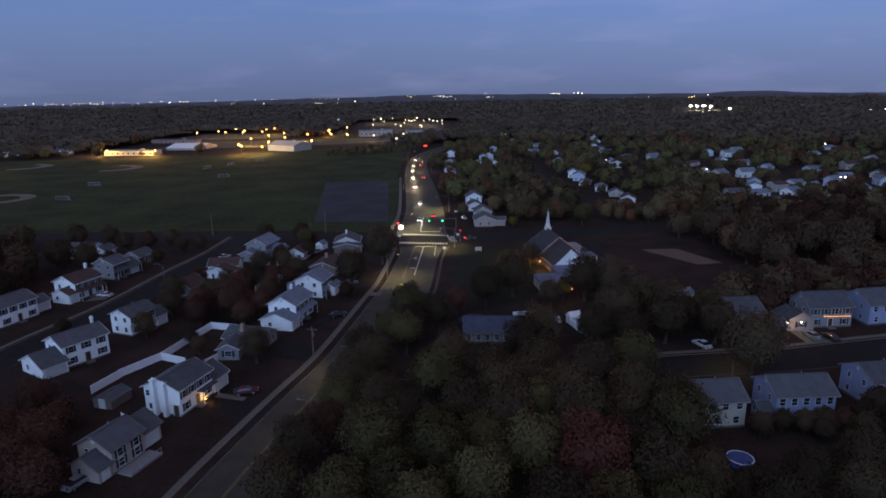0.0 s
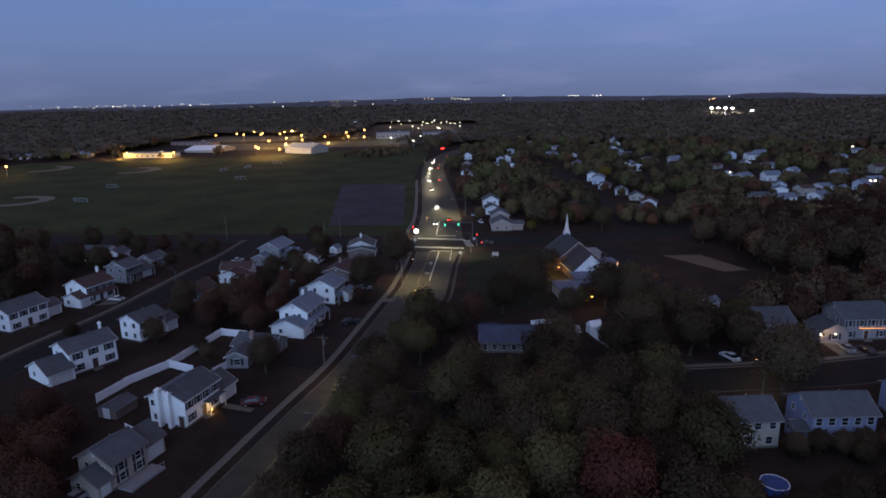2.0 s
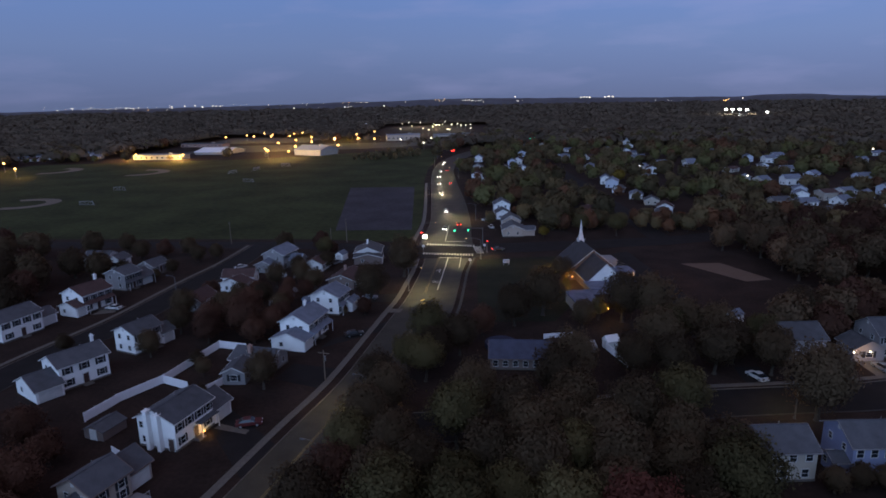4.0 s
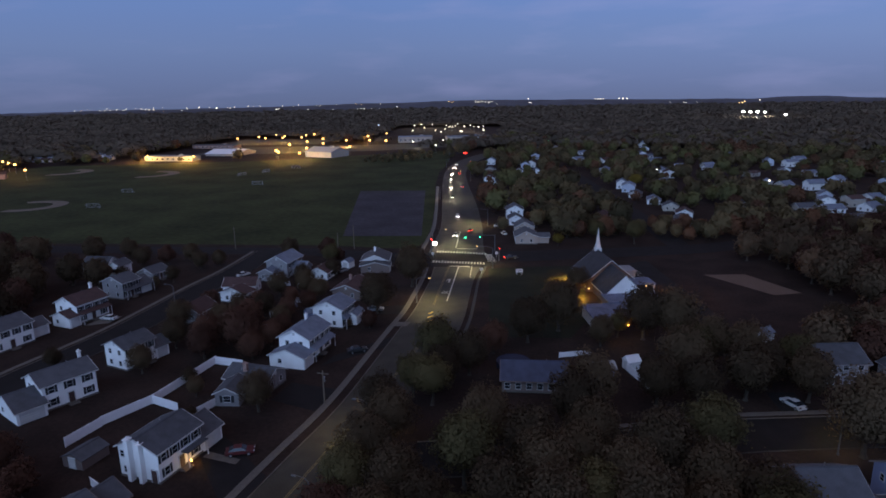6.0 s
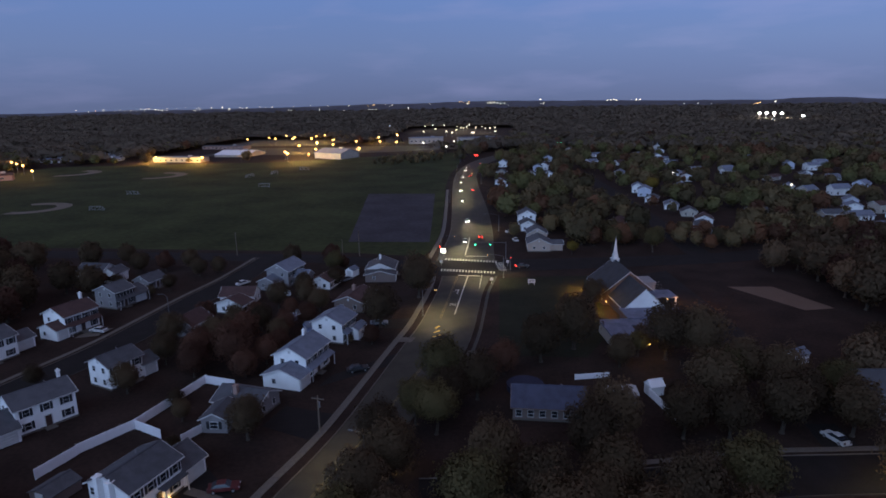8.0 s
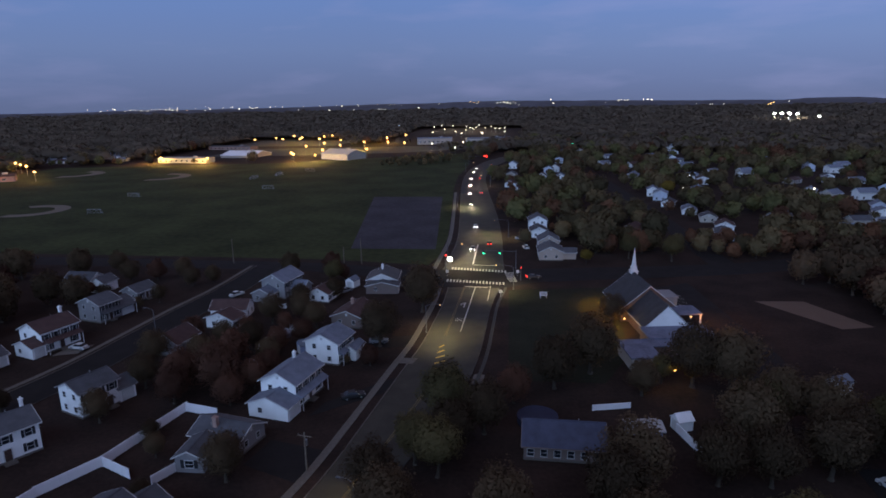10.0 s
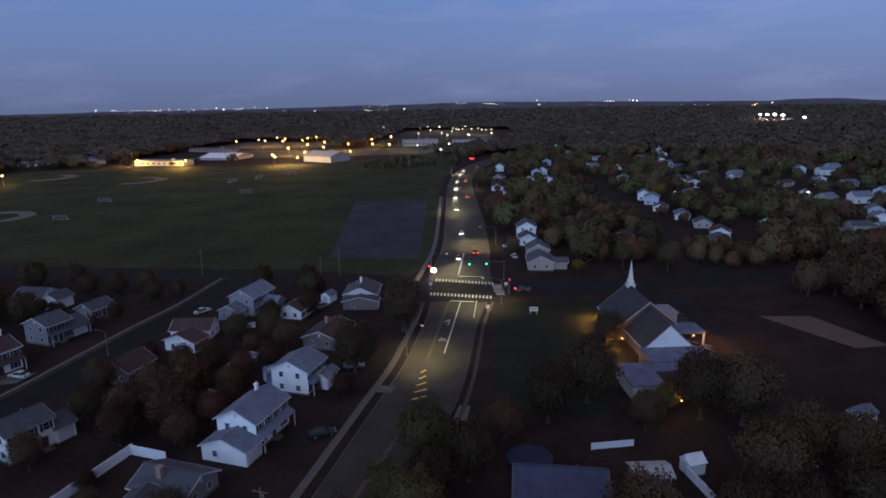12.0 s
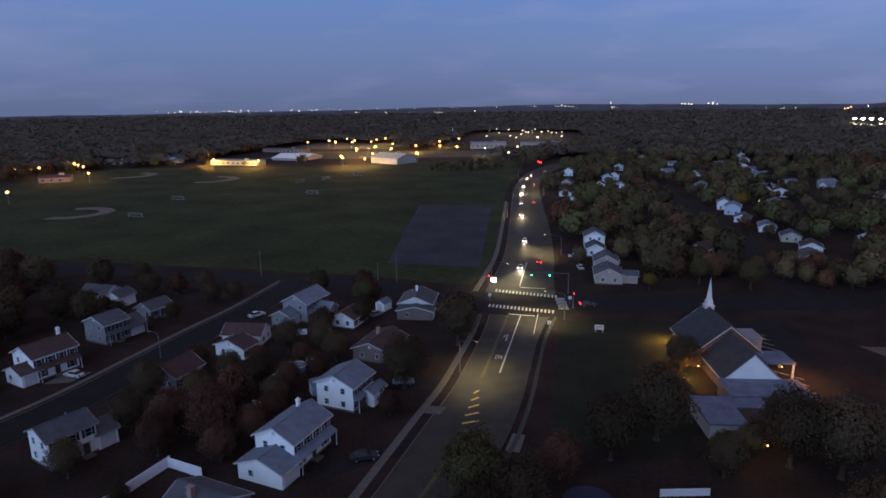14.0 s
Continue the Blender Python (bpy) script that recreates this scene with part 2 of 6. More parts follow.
def plate(xs, zs, holes, y0, y1):
    """One flat plate over a grid of cells, with cells left out as openings."""
    g, nx, nz = Geo(), len(xs), len(zs)
    pts = [(x, y, z) for y in (y0, y1) for z in zs for x in xs]
    at = lambda k, i, j: k * nx * nz + j * nx + i
    faces = []
    cells = {(i, j) for i in range(nx - 1) for j in range(nz - 1)} - set(holes)
    for i, j in sorted(cells):
        faces.append((at(0, i, j), at(0, i + 1, j), at(0, i + 1, j + 1), at(0, i, j + 1)))
        faces.append((at(1, i, j), at(1, i, j + 1), at(1, i + 1, j + 1), at(1, i + 1, j)))
        for di, dj, p, q in ((-1, 0, (i, j + 1), (i, j)), (1, 0, (i + 1, j), (i + 1, j + 1)), (0, -1, (i, j), (i + 1, j)), (0, 1, (i + 1, j + 1), (i, j + 1))):
            if (i + di, j + dj) not in cells:
                faces.append((at(0, *q), at(0, *p), at(1, *p), at(1, *q)))
    return g.add(pts, faces)


def part(name, geo, mat, parent, label=""):
    ob = new(name, geo.mesh(name, mat))
    ob.parent = parent
    return tagged(ob, label) if label else ob


def thing(name, m, label, category, group="", kind=""):
    ob = new(name)
    ob.empty_display_size = 0.5
    ob.matrix_world = m
    return tagged(ob, label, category, group, kind)


def solid(name, geo, mat, label, category, kind="", group=""):
    return tagged(new(name, geo.mesh(name, mat)), label, category, group, kind)


def strip(left, right):
    """Outline of a band between two rows of points."""
    return list(left) + list(reversed(right))


def offset(line, d):
    """A line moved d metres to its right."""
    out = []
    for i, (x, y) in enumerate(line):
        a, b = line[max(i - 1, 0)], line[min(i + 1, len(line) - 1)]
        dx, dy = b[0] - a[0], b[1] - a[1]
        n = math.hypot(dx, dy)
        out.append((x + d * dy / n, y - d * dx / n))
    return out


def band(name, left, right, z0, z1, mat, label, category, kind="structure"):
    """A flat band of quads between two lines, with sides down to z0."""
    n = len(left)
    pts = [(x, y, z) for (lx, ly), (rx, ry) in zip(left, right) for x, y, z in ((lx, ly, z0), (rx, ry, z0), (rx, ry, z1), (lx, ly, z1))]
    faces = [(0, 3, 2, 1), (4 * n - 4, 4 * n - 3, 4 * n - 2, 4 * n - 1)]
    for i in range(n - 1):
        for a, b in ((0, 1), (1, 2), (2, 3), (3, 0)):
            faces.append((4 * i + a, 4 * i + b, 4 * i + 4 + b, 4 * i + 4 + a))
    g = Geo().add(pts, faces)
    return solid(name, g, mat, label, category, kind)


def along(line, step):
    """Points and headings every step metres along a line."""
    out, left = [], step / 2
    for (x0, y0), (x1, y1) in zip(line, line[1:]):
        n = math.hypot(x1 - x0, y1 - y0)
        while left <= n:
            out.append((x0 + (x1 - x0) * left / n, y0 + (y1 - y0) * left / n, math.degrees(math.atan2(y1 - y0, x1 - x0))))
            left += step
        left -= n
    return out


def smooth(line, k=6):
    """A Catmull-Rom line through the points."""
    out = []
    for i in range(len(line) - 1):
        p = [Vector(line[max(0, min(len(line) - 1, i + j))]) for j in (-1, 0, 1, 2)]
        for s in range(k):
            u = s / k
            q = 0.5 * ((2 * p[1]) + (p[2] - p[0]) * u + (2 * p[0] - 5 * p[1] + 4 * p[2] - p[3]) * u * u + (3 * p[1] - p[0] - 3 * p[2] + p[3]) * u ** 3)
            out.append((q.x, q.y))
    return out + [tuple(line[-1])]


# ---- ground, roads and paths ----
g = Geo()
R = 4900.0
ring = [(R * math.cos(2 * math.pi * i / 96), R * math.sin(2 * math.pi * i / 96)) for i in range(96)]
g.add([(x, y, 0) for x, y in ring], [tuple(range(96))])
solid("ground", g, GRASS, "dark grass and earth under the trees at dusk", "ground", "structure")

LEFT_EDGE = smooth([(-52, 0), (-44.5, 40), (-37.6, 76.8), (-34.2, 92.0), (-30.4, 107.6), (-27.2, 119.5), (-25.0, 130.0), (-21.9, 150.4), (-19.8, 164.5), (-17.7, 178.0), (-16.6, 192.0), (-15.6, 208.0), (-15.4, 224.0)])
RIGHT_EDGE = smooth([(-38.5, 0), (-33.0, 40), (-27.2, 76.8), (-23.8, 92.0), (-20.2, 107.6), (-16.8, 119.5), (-13.8, 130.0), (-8.0, 150.4), (-5.6, 161.0), (-4.0, 174.0), (-3.0, 191.0), (-2.0, 208.0), (0.2, 224.0)])
band("road_main", LEFT_EDGE, RIGHT_EDGE, -0.05, 0.02, ASPHALT, "worn grey asphalt main road lit by street lamps", "road")
FAR_LEFT = smooth([(-19.0, 244.0), (-18.2, 262), (-17.6, 294), (-20.5, 350), (-26.0, 440), (-28.0, 510), (-24.0, 575), (-8.0, 650), (25, 720), (90, 800)])
FAR_RIGHT = smooth([(1.6, 244.0), (1.0, 262), (0.6, 294), (-2.2, 350), (-9.0, 440), (-12.0, 510), (-7.5, 575), (8.0, 640), (38, 705), (100, 785)])
band("road_far", FAR_LEFT, FAR_RIGHT, -0.05, 0.02, ASPHALT, "asphalt road beyond the crossing with queued cars", "road")
CROSS_NEAR = smooth([(-330, 246), (-200, 246), (-111, 243), (-70, 241), (-51, 237), (-30, 230), (-15.4, 224), (0.6, 224), (12, 230.6), (28, 233.5), (56, 238.5), (90, 246), (160, 274), (260, 330)])
CROSS_FAR = smooth([(-330, 257), (-200, 257), (-111, 254), (-70, 252), (-51, 249), (-30, 243.5), (-19, 244), (1.6, 244), (12.5, 246.5), (29, 248.5), (60, 252.5), (92, 260), (155, 287), (252, 342)])
band("road_cross", CROSS_FAR, CROSS_NEAR, -0.05, 0.016, OLD_ASPHALT, "dark asphalt cross street", "road")
SIDE_L = smooth([(-112, 60), (-105, 110), (-101.2, 135.5), (-95.0, 160), (-92.4, 180), (-90.2, 200), (-87.2, 220), (-86.0, 247)])
SIDE_R = offset(SIDE_L, 9.6)
band("road_side", SIDE_L, SIDE_R, -0.05, 0.012, OLD_ASPHALT, "dark asphalt side street between rows of houses", "road")
LANE_F = smooth([(-10, 113), (10, 115), (27.5, 118.2), (41.8, 121.6), (58.5, 123.4), (74.7, 125), (100, 130), (160, 140), (260, 150)])
LANE_N = offset(LANE_F, 10.0)
band("road_lane", LANE_F, LANE_N, -0.05, 0.012, OLD_ASPHALT, "dark asphalt residential street", "road")
BACK_L = smooth([(71.5, 252), (71.0, 283), (71.0, 306), (70.5, 346), (68, 420), (64, 520)])
band("road_back", BACK_L, offset(BACK_L, 9.0), -0.05, 0.010, OLD_ASPHALT, "narrow asphalt street between distant houses", "road")


def kerb(name, line, side):
    band(name, offset(line, -0.18 if side < 0 else 0.0), offset(line, 0.0 if side < 0 else 0.18), -0.05, 0.14, WORN_CONCRETE if side > 0 else CONCRETE, "pale concrete kerb", "kerb")


for n, line, side in (("kerb", LEFT_EDGE, -1), ("kerb", RIGHT_EDGE, 1), ("kerb", FAR_LEFT, -1), ("kerb", FAR_RIGHT, 1), ("kerb", SIDE_L, -1), ("kerb", SIDE_R, 1), ("kerb", LANE_F, -1), ("kerb", LANE_N, 1)):
    kerb(n, line, side)


def pavement(line, inner, outer, label, mat=CONCRETE):
    """A walk of separate concrete slabs beside a road."""
    root = thing("pavement", Matrix(), label, "pavement", "", "structure")
    proto = Geo().box(0, 0, 0, 1.46, abs(outer - inner), 0.10).mesh("paving_slab", mat)
    mid = offset(line, (inner + outer) / 2)
    for i, (x, y, a) in enumerate(along(mid, 1.5)):
        if i >= 290:
            break
        ob = new("paving_slab", proto)
        ob.parent = root
        ob.matrix_world = pose(x, y, 0.015 + 0.012 * math.sin(i * 2.3), 0, 0, a)


pavement([p for p in LEFT_EDGE if p[1] > 60], -2.0, -3.4, "pale concrete slab pavement beside the main road")
pavement([p for p in FAR_LEFT if p[1] < 440], -2.6, -4.2, "concrete slab path along the sports field")
pavement([p for p in SIDE_L if p[1] > 95], -1.0, -2.2, "concrete slab pavement along the side street")
pavement([p for p in RIGHT_EDGE if p[1] > 150], 1.4, 2.2, "dark worn concrete slab pavement on the church side", WORN_CONCRETE)
pavement([p for p in LANE_F if 15 < p[0] < 200], -1.0, -2.2, "concrete slab pavement along the residential street")


def patch(name, outline, z, mat, label, category, kind="structure"):
    return solid(name, Geo().slab(outline, z - 0.06, z), mat, label, category, kind)


patch("sports_field", [(-420, 262), (-200, 262), (-112, 259), (-70, 257), (-52, 255), (-25, 250), (-22.5, 262), (-22, 294), (-25, 350), (-31, 440), (-33, 510), (-30, 575), (-32, 690), (-45, 720), (-113, 684), (-215, 625), (-300, 610), (-420, 590)], 0.004, FIELD, "wide dark green mown sports field", "field")
patch("church_lawn", [(2.5, 160), (22, 160), (30, 176), (33, 226), (3, 222)], 0.004, LAWN, "dark mown church lawn", "lawn")
patch("school_car_park", [(-330, 700), (-215, 715), (-120, 735), (-30, 790), (-30, 850), (-330, 810)], 0.010, ASPHALT, "wide asphalt school car park under orange lamps", "car park")
patch("school_back_lot", [(-375, 862), (-225, 862), (-215, 980), (-375, 990)], 0.010, ASPHALT, "asphalt lot behind the school under orange lamps", "car park")
patch("paved_lot", [(-58.5, 274), (-24.8, 274), (-35.2, 408), (-77, 408)], 0.010, COURT, "cracked dark asphalt play court beside the field", "lot")
patch("clay_infield", [(71.4, 214.5), (84.5, 215), (92.5, 195.5), (84.0, 193.5)], 0.010, CLAY, "bare brown clay patch", "infield")
patch("church_car_park", [(46, 226), (58, 232), (62, 176), (60, 150), (47, 150), (46, 178)], 0.012, OLD_ASPHALT, "dark asphalt church car park", "car park")


def infield(cx, cy, r0, r1, a0, a1):
    n = 20
    arc = [radians(a0 + (a1 - a0) * i / n) for i in range(n + 1)]
    out = [(cx + r1 * math.cos(a), cy + r1 * math.sin(a)) for a in arc]
    inn = [(cx + r0 * math.cos(a), cy + r0 * math.sin(a)) for a in arc]
    band("clay_infield", out, inn, -0.05, 0.012, SAND, "pale clay baseball infield arc", "infield")


infield(-262, 358, 12, 20, -100, 130)
infield(-276, 516, 15, 24, -90, 100)
infield(-366, 538, 14, 24, -90, 90)


# ---- road markings ----
def mark(outlines, mat, label, name="road_marking", z=0.025):
    g = Geo()
    for o in outlines:
        g.slab(o, z - 0.004, z)
    return solid(name, g, mat, label, "road marking", "structure")


def line_at(frac, y0, y1, w):
    """A stripe at a fraction across the main road."""
    mid = [(a[0] + (b[0] - a[0]) * frac, a[1] + (b[1] - a[1]) * frac) for a, b in zip(LEFT_EDGE, RIGHT_EDGE)]
    pts = [p for p in mid if y0 <= p[1] <= y1]
    l, r = offset(pts, -w / 2), offset(pts, w / 2)
    return [[l[i], r[i], r[i + 1], l[i + 1]][::-1] for i in range(len(pts) - 1)]


def bar(x0, y0, x1, y1, w):
    n = math.hypot(x1 - x0, y1 - y0)
    ox, oy = (y1 - y0) / n * w / 2, -(x1 - x0) / n * w / 2
    return [(x0 - ox, y0 - oy), (x0 + ox, y0 + oy), (x1 + ox, y1 + oy), (x1 - ox, y1 - oy)]


mark([bar(-9.2, 187, -7.2, 224.2, 0.30)], PAINT, "white lane line")
mark([bar(-10.4, 225.0, -3.4, 224.4, 0.55)], PAINT, "white stop line")
mark([bar(-3.1, 211, -2.6, 226, 0.16)], PAINT, "worn white edge line")
mark([bar(-12.9, 184, -10.7, 224.6, 0.14), bar(-12.5, 184, -10.3, 224.6, 0.14)], WORN_YELLOW, "double yellow centre line")
mark([bar(-13.8 + 0.10 * i, 164.5 + 3.0 * i, -11.0 - 0.38 * i, 166.0 + 3.0 * i, 0.45) for i in range(5)], YELLOW_PAINT, "yellow hatched island")
mark(line_at(0.50, 20, 164, 0.14) + line_at(0.53, 20, 164, 0.14), WORN_YELLOW, "faded double yellow centre line on the near road")
for y0, y1, x0, x1, n, lab in ((231.5, 228.6, -16.4, 1.4, 17, "white striped pedestrian crossing"), (246.2, 242.6, -16.0, 2.0, 17, "white striped pedestrian crossing beyond the junction")):
    mark([bar(x0 + (x1 - x0) * i / n, y0 + (y1 - y0) * i / n - 1.3, x0 + (x1 - x0) * i / n, y0 + (y1 - y0) * i / n + 1.3, 0.52) for i in range(n + 1)], PAINT, lab)
mark([bar(1.8 + 0.16 * i, 241.0 - 1.35 * i, 4.6 + 0.16 * i, 241.0 - 1.35 * i, 0.6) for i in range(8)], PAINT, "white striped crossing over the side road")
mark([bar(-9.3, 252, -8.7, 282, 0.28), bar(-9.0, 250.6, -1.0, 250.2, 0.5)], PAINT, "white lane line beyond the junction")
mark([bar(-9.6, 205.2, -9.3, 209.4, 0.28), bar(-9.6, 208.6, -10.6, 207.4, 0.28), bar(-9.3, 209.4, -10.3, 208.4, 0.28)], PAINT, "white turn arrow")
txt = bpy.data.curves.new("lane_word", "FONT")
txt.body, txt.align_x, txt.size = "ONLY", "CENTER", 1.5
word = new("lane_word", txt)
word.matrix_world = pose(-9.9, 194.2, 0.026, 0, 0, -3) @ Matrix.Diagonal((0.62, 2.2, 1, 1))
txt.materials.append(PAINT)
tagged(word, "white painted lane word ONLY on the asphalt", "road marking", "", "structure")
mark([bar(47.5, 197 - 3.2 * i, 52.5, 193.5 - 3.2 * i, 0.14) for i in range(6)], PAINT, "white parking bay lines in the church car park")
mark([bar(47.5, 222 - 3.2 * i, 52.5, 218.5 - 3.2 * i, 0.14) for i in range(6)], PAINT, "white parking bay lines near the street")


# ---- houses ----
def gable_body(g, u0, u1, w, he, hr, v=0.0, z=0.0):
    """A gabled block along local x from u0 to u1, w wide about y = v."""
    pts = []
    for u in (u0, u1):
        pts += [(u, v - w / 2, z), (u, v + w / 2, z), (u, v + w / 2, he), (u, v, hr), (u, v - w / 2, he)]
    return g.add(pts, [(0, 1, 2, 3, 4)[::-1], (5, 6, 7, 8, 9), (0, 5, 9, 4)[::-1], (1, 2, 7, 6), (0, 1, 6, 5), (4, 9, 8, 3)[::-1], (2, 3, 8, 7)])


def gable_roof(g, u0, u1, w, he, hr, v=0.0, over=0.4, thick=0.2):
    """Two sloping slabs with eaves and a ridge cap."""
    rise = (hr - he) / (w / 2)
    for s in (-1, 1):
        e = (v + s * (w / 2 + over), he - over * rise)
        pts = []
        for u in (u0 - over, u1 + over):
            pts += [(u, e[0], e[1]), (u, v, hr), (u, v, hr + thick), (u, e[0], e[1] + thick)]
        q = [(0, 1, 2, 3), (7, 6, 5, 4), (0, 4, 5, 1), (2, 6, 7, 3), (0, 3, 7, 4), (1, 5, 6, 2)]
        g.add(pts, q if s < 0 else [f[::-1] for f in q])
    return g.box((u0 + u1) / 2, v, hr + thick - 0.05, u1 - u0 + 2 * over, 0.35, 0.10)


def eaves(root, u0, u1, w, he, hr, over=0.4, board=TRIM):
    """White gutters and verge boards under the roof's edge, each a part."""
    rise = (hr - he) / (w / 2)
    z = he - over * rise
    for s in (-1, 1):
        part("gutter", Geo().box((u0 + u1) / 2, s * (w / 2 + over + 0.05), z - 0.02, u1 - u0 + 2 * over, 0.14, 0.16), board, root)
        for u in (u0 - over - 0.04, u1 + over + 0.04):
            ya = s * (w / 2 + over)
            part("verge_board", Geo().add([(u - 0.04, ya, z), (u + 0.04, ya, z), (u + 0.04, ya, z + 0.2), (u - 0.04, ya, z + 0.2), (u - 0.04, 0, hr), (u + 0.04, 0, hr), (u + 0.04, 0, hr + 0.2), (u - 0.04, 0, hr + 0.2)],
                                          [(0, 1, 2, 3), (7, 6, 5, 4), (0, 4, 5, 1), (1, 5, 6, 2), (2, 6, 7, 3), (3, 7, 4, 0)]), board, root)


WINDOWS = {}


def window(root, x, y, z, face, w=1.0, h=1.3, shutters=True, lit=False):
    """A framed sash window on a wall; face: the way it looks, in degrees in the house's frame."""
    key = (w, h)
    if key not in WINDOWS:
        f = plate([-w / 2 - 0.07, -w / 2, w / 2, w / 2 + 0.07], [-h / 2 - 0.10, -h / 2, -0.02, 0.02, h / 2, h / 2 + 0.07], [(1, 1), (1, 3)], -0.07, 0.05)
        WINDOWS[key] = (f.mesh("window", TRIM), Geo().box(0, 0.01, -h / 2, w, 0.05, h).mesh("pane", GLASS),
                        Geo().box(0, 0.01, -h / 2, w, 0.05, h).mesh("pane", BULB_WINDOW), Geo().box(0, 0, -h / 2 - 0.1, w * 0.42, 0.07, h + 0.2).mesh("shutter", SHUTTER))
    frame_me, pane_me, lit_me, shutter_me = WINDOWS[key]
    ob = new("window", frame_me)
    ob.parent = root
    ob.matrix_local = pose(x, y, z, 0, 0, face + 90)
    p = new("pane", lit_me if lit else pane_me)
    p.parent = ob
    if shutters:
        for s in (-1, 1):
            q = new("shutter", shutter_me)
            q.parent = ob
            q.matrix_local = pose(s * (w / 2 + 0.1 + w * 0.21), 0, 0)


def leaf_door(root, name, x, y, face, w, h, mat, z=0.0, panels=4):
    """A door with raised panels, or a garage door."""
    prof = []
    for i in range(panels):
        z0, z1 = h * i / panels, h * (i + 1) / panels
        prof += [(-0.05, z0), (-0.05, z0 + 0.05), (-0.10, z0 + 0.09), (-0.10, z1 - 0.05)]
    prof += [(-0.05, h), (0.05, h), (0.05, 0)]
    n = len(prof)
    g = Geo().add([(s * w / 2, py, pz) for s in (-1, 1) for py, pz in prof], [tuple(range(n)), tuple(range(2 * n - 1, n - 1, -1))] + [(i, n + i, n + (i + 1) % n, (i + 1) % n) for i in range(n)])
    ob = part(name, g, mat, root)
    ob.matrix_local = pose(x, y, z, 0, 0, face + 90)
    f = plate([-w / 2 - 0.15, -w / 2, w / 2, w / 2 + 0.15], [0, h, h + 0.14], [(1, 0)], -0.08, 0.08)
    part("door_frame", f, TRIM, ob)


def chimney(root, x, y, top, mat=BRICK, base=0.0, w=0.9, d=0.7):
    g = Geo().box(x, y, base, w, d, top - base).box(x, y, top, w + 0.2, d + 0.2, 0.15)
    g.tube((x, y, top + 0.15), (x, y, top + 0.5), 0.14, 0.12)
    part("chimney", g, mat, root)


def pent_roof(root, u0, u1, y, z, deep, mat):
    """A shallow lean-to roof along a wall between two storeys."""
    s = 1 if y > 0 else -1
    a, b = y, y + s * deep
    g = Geo().add([(u, v, w) for u in (u0, u1) for v, w in ((a, z + 0.75), (b, z), (b, z - 0.12), (a, z - 0.12))],
                  [(0, 1, 2, 3), (7, 6, 5, 4), (0, 4, 5, 1), (1, 5, 6, 2), (2, 6, 7, 3), (3, 7, 4, 0)])
    part("pent_roof", g, mat, root)
    for u in (u0 + 0.2, u1 - 0.2):
        part("porch_post", Geo().box(u, b - s * 0.2, 0, 0.13, 0.13, z - 0.1), TRIM, root)


def house(x, y, rot, L, W, he, hr, wall, roof, label, side=-1, rows=((1.4, 3), (4.0, 4)), gable=True, wings=(), stack=None, shutters=True, group="houses", door=True, lit=0, board=TRIM):
    """A gabled house whose ridge runs along rot. side: which long wall (local y) faces the street; wings: (u, v, length, width, eave, ridge, turned)."""
    root = thing("house", pose(x, y, 0, 0, 0, rot), label, "house", group)
    part("wall", gable_body(Geo(), -L / 2, L / 2, W, he, hr), wall, root)
    part("roof", gable_roof(Geo(), -L / 2, L / 2, W, he, hr), roof, root)
    eaves(root, -L / 2, L / 2, W, he, hr, 0.4, board)
    part("foundation", Geo().box(0, 0, -0.2, L + 0.12, W + 0.12, 0.55), CONCRETE, root)
    k = 0
    for s in (side, -side):
        for zc, n in rows:
            if zc + 0.6 > he:
                continue
            for i in range(n):
                if door and s == side and zc < 2 and i == n // 2:
                    leaf_door(root, "front_door", -L / 2 + L * (i + 0.5) / n, s * (W / 2 + 0.04), 90 * s, 1.0, 2.05, DOOR, 0.25)
                    part("step", Geo().box(-L / 2 + L * (i + 0.5) / n, s * (W / 2 + 0.7), 0, 1.8, 1.3, 0.2).box(-L / 2 + L * (i + 0.5) / n, s * (W / 2 + 0.5), 0.2, 1.5, 0.9, 0.12), CONCRETE, root)
                    continue
                k += 1
                window(root, -L / 2 + L * (i + 0.5) / n, s * (W / 2 + 0.03), zc, 90 * s, 1.0, 1.25, shutters and s == side, lit and k == lit)
    if gable:
        for e in (-1, 1):
            for zc, n in rows:
                if zc + 0.6 > he:
                    continue
                for i in range(2):
                    window(root, e * (L / 2 + 0.03), W * (i - 0.5) * 0.45, zc, 0 if e > 0 else 180, 0.8, 1.0, False)
            part("attic_vent", Geo().box(e * (L / 2 + 0.03), 0, hr - 1.25, 0.08, 0.55, 0.6), TRIM, root)
    for u, v, l, w, we, wr, turned in wings:
        wing = part("wing", gable_body(Geo(), -l / 2, l / 2, w, we, wr), wall, root)
        wing.matrix_local = pose(u, v, 0, 0, 0, turned)
        part("wing_roof", gable_roof(Geo(), -l / 2, l / 2, w, we, wr, over=0.35), roof, wing)
        eaves(wing, -l / 2, l / 2, w, we, wr, 0.35, board)
        if turned == 0:
            leaf_door(wing, "garage_door", 0, side * (w / 2 + 0.04), 90 * side, min(4.6, l - 1.2), 2.15, TRIM, 0.05)
            window(wing, -l / 2 - 0.03, w * 0.2, 1.5, 180, 0.8, 0.9, False)
        else:
            window(wing, -l / 2 - 0.03, 0, 1.5, 180, 1.4, 1.2, shutters)
    if stack:
        chimney(root, *stack)
    part("roof_vent", Geo().tube((L * 0.2, W * 0.22, he), (L * 0.2, W * 0.22, (he + hr) / 2 + 0.8), 0.07, 0.07), METAL, root)
    return root


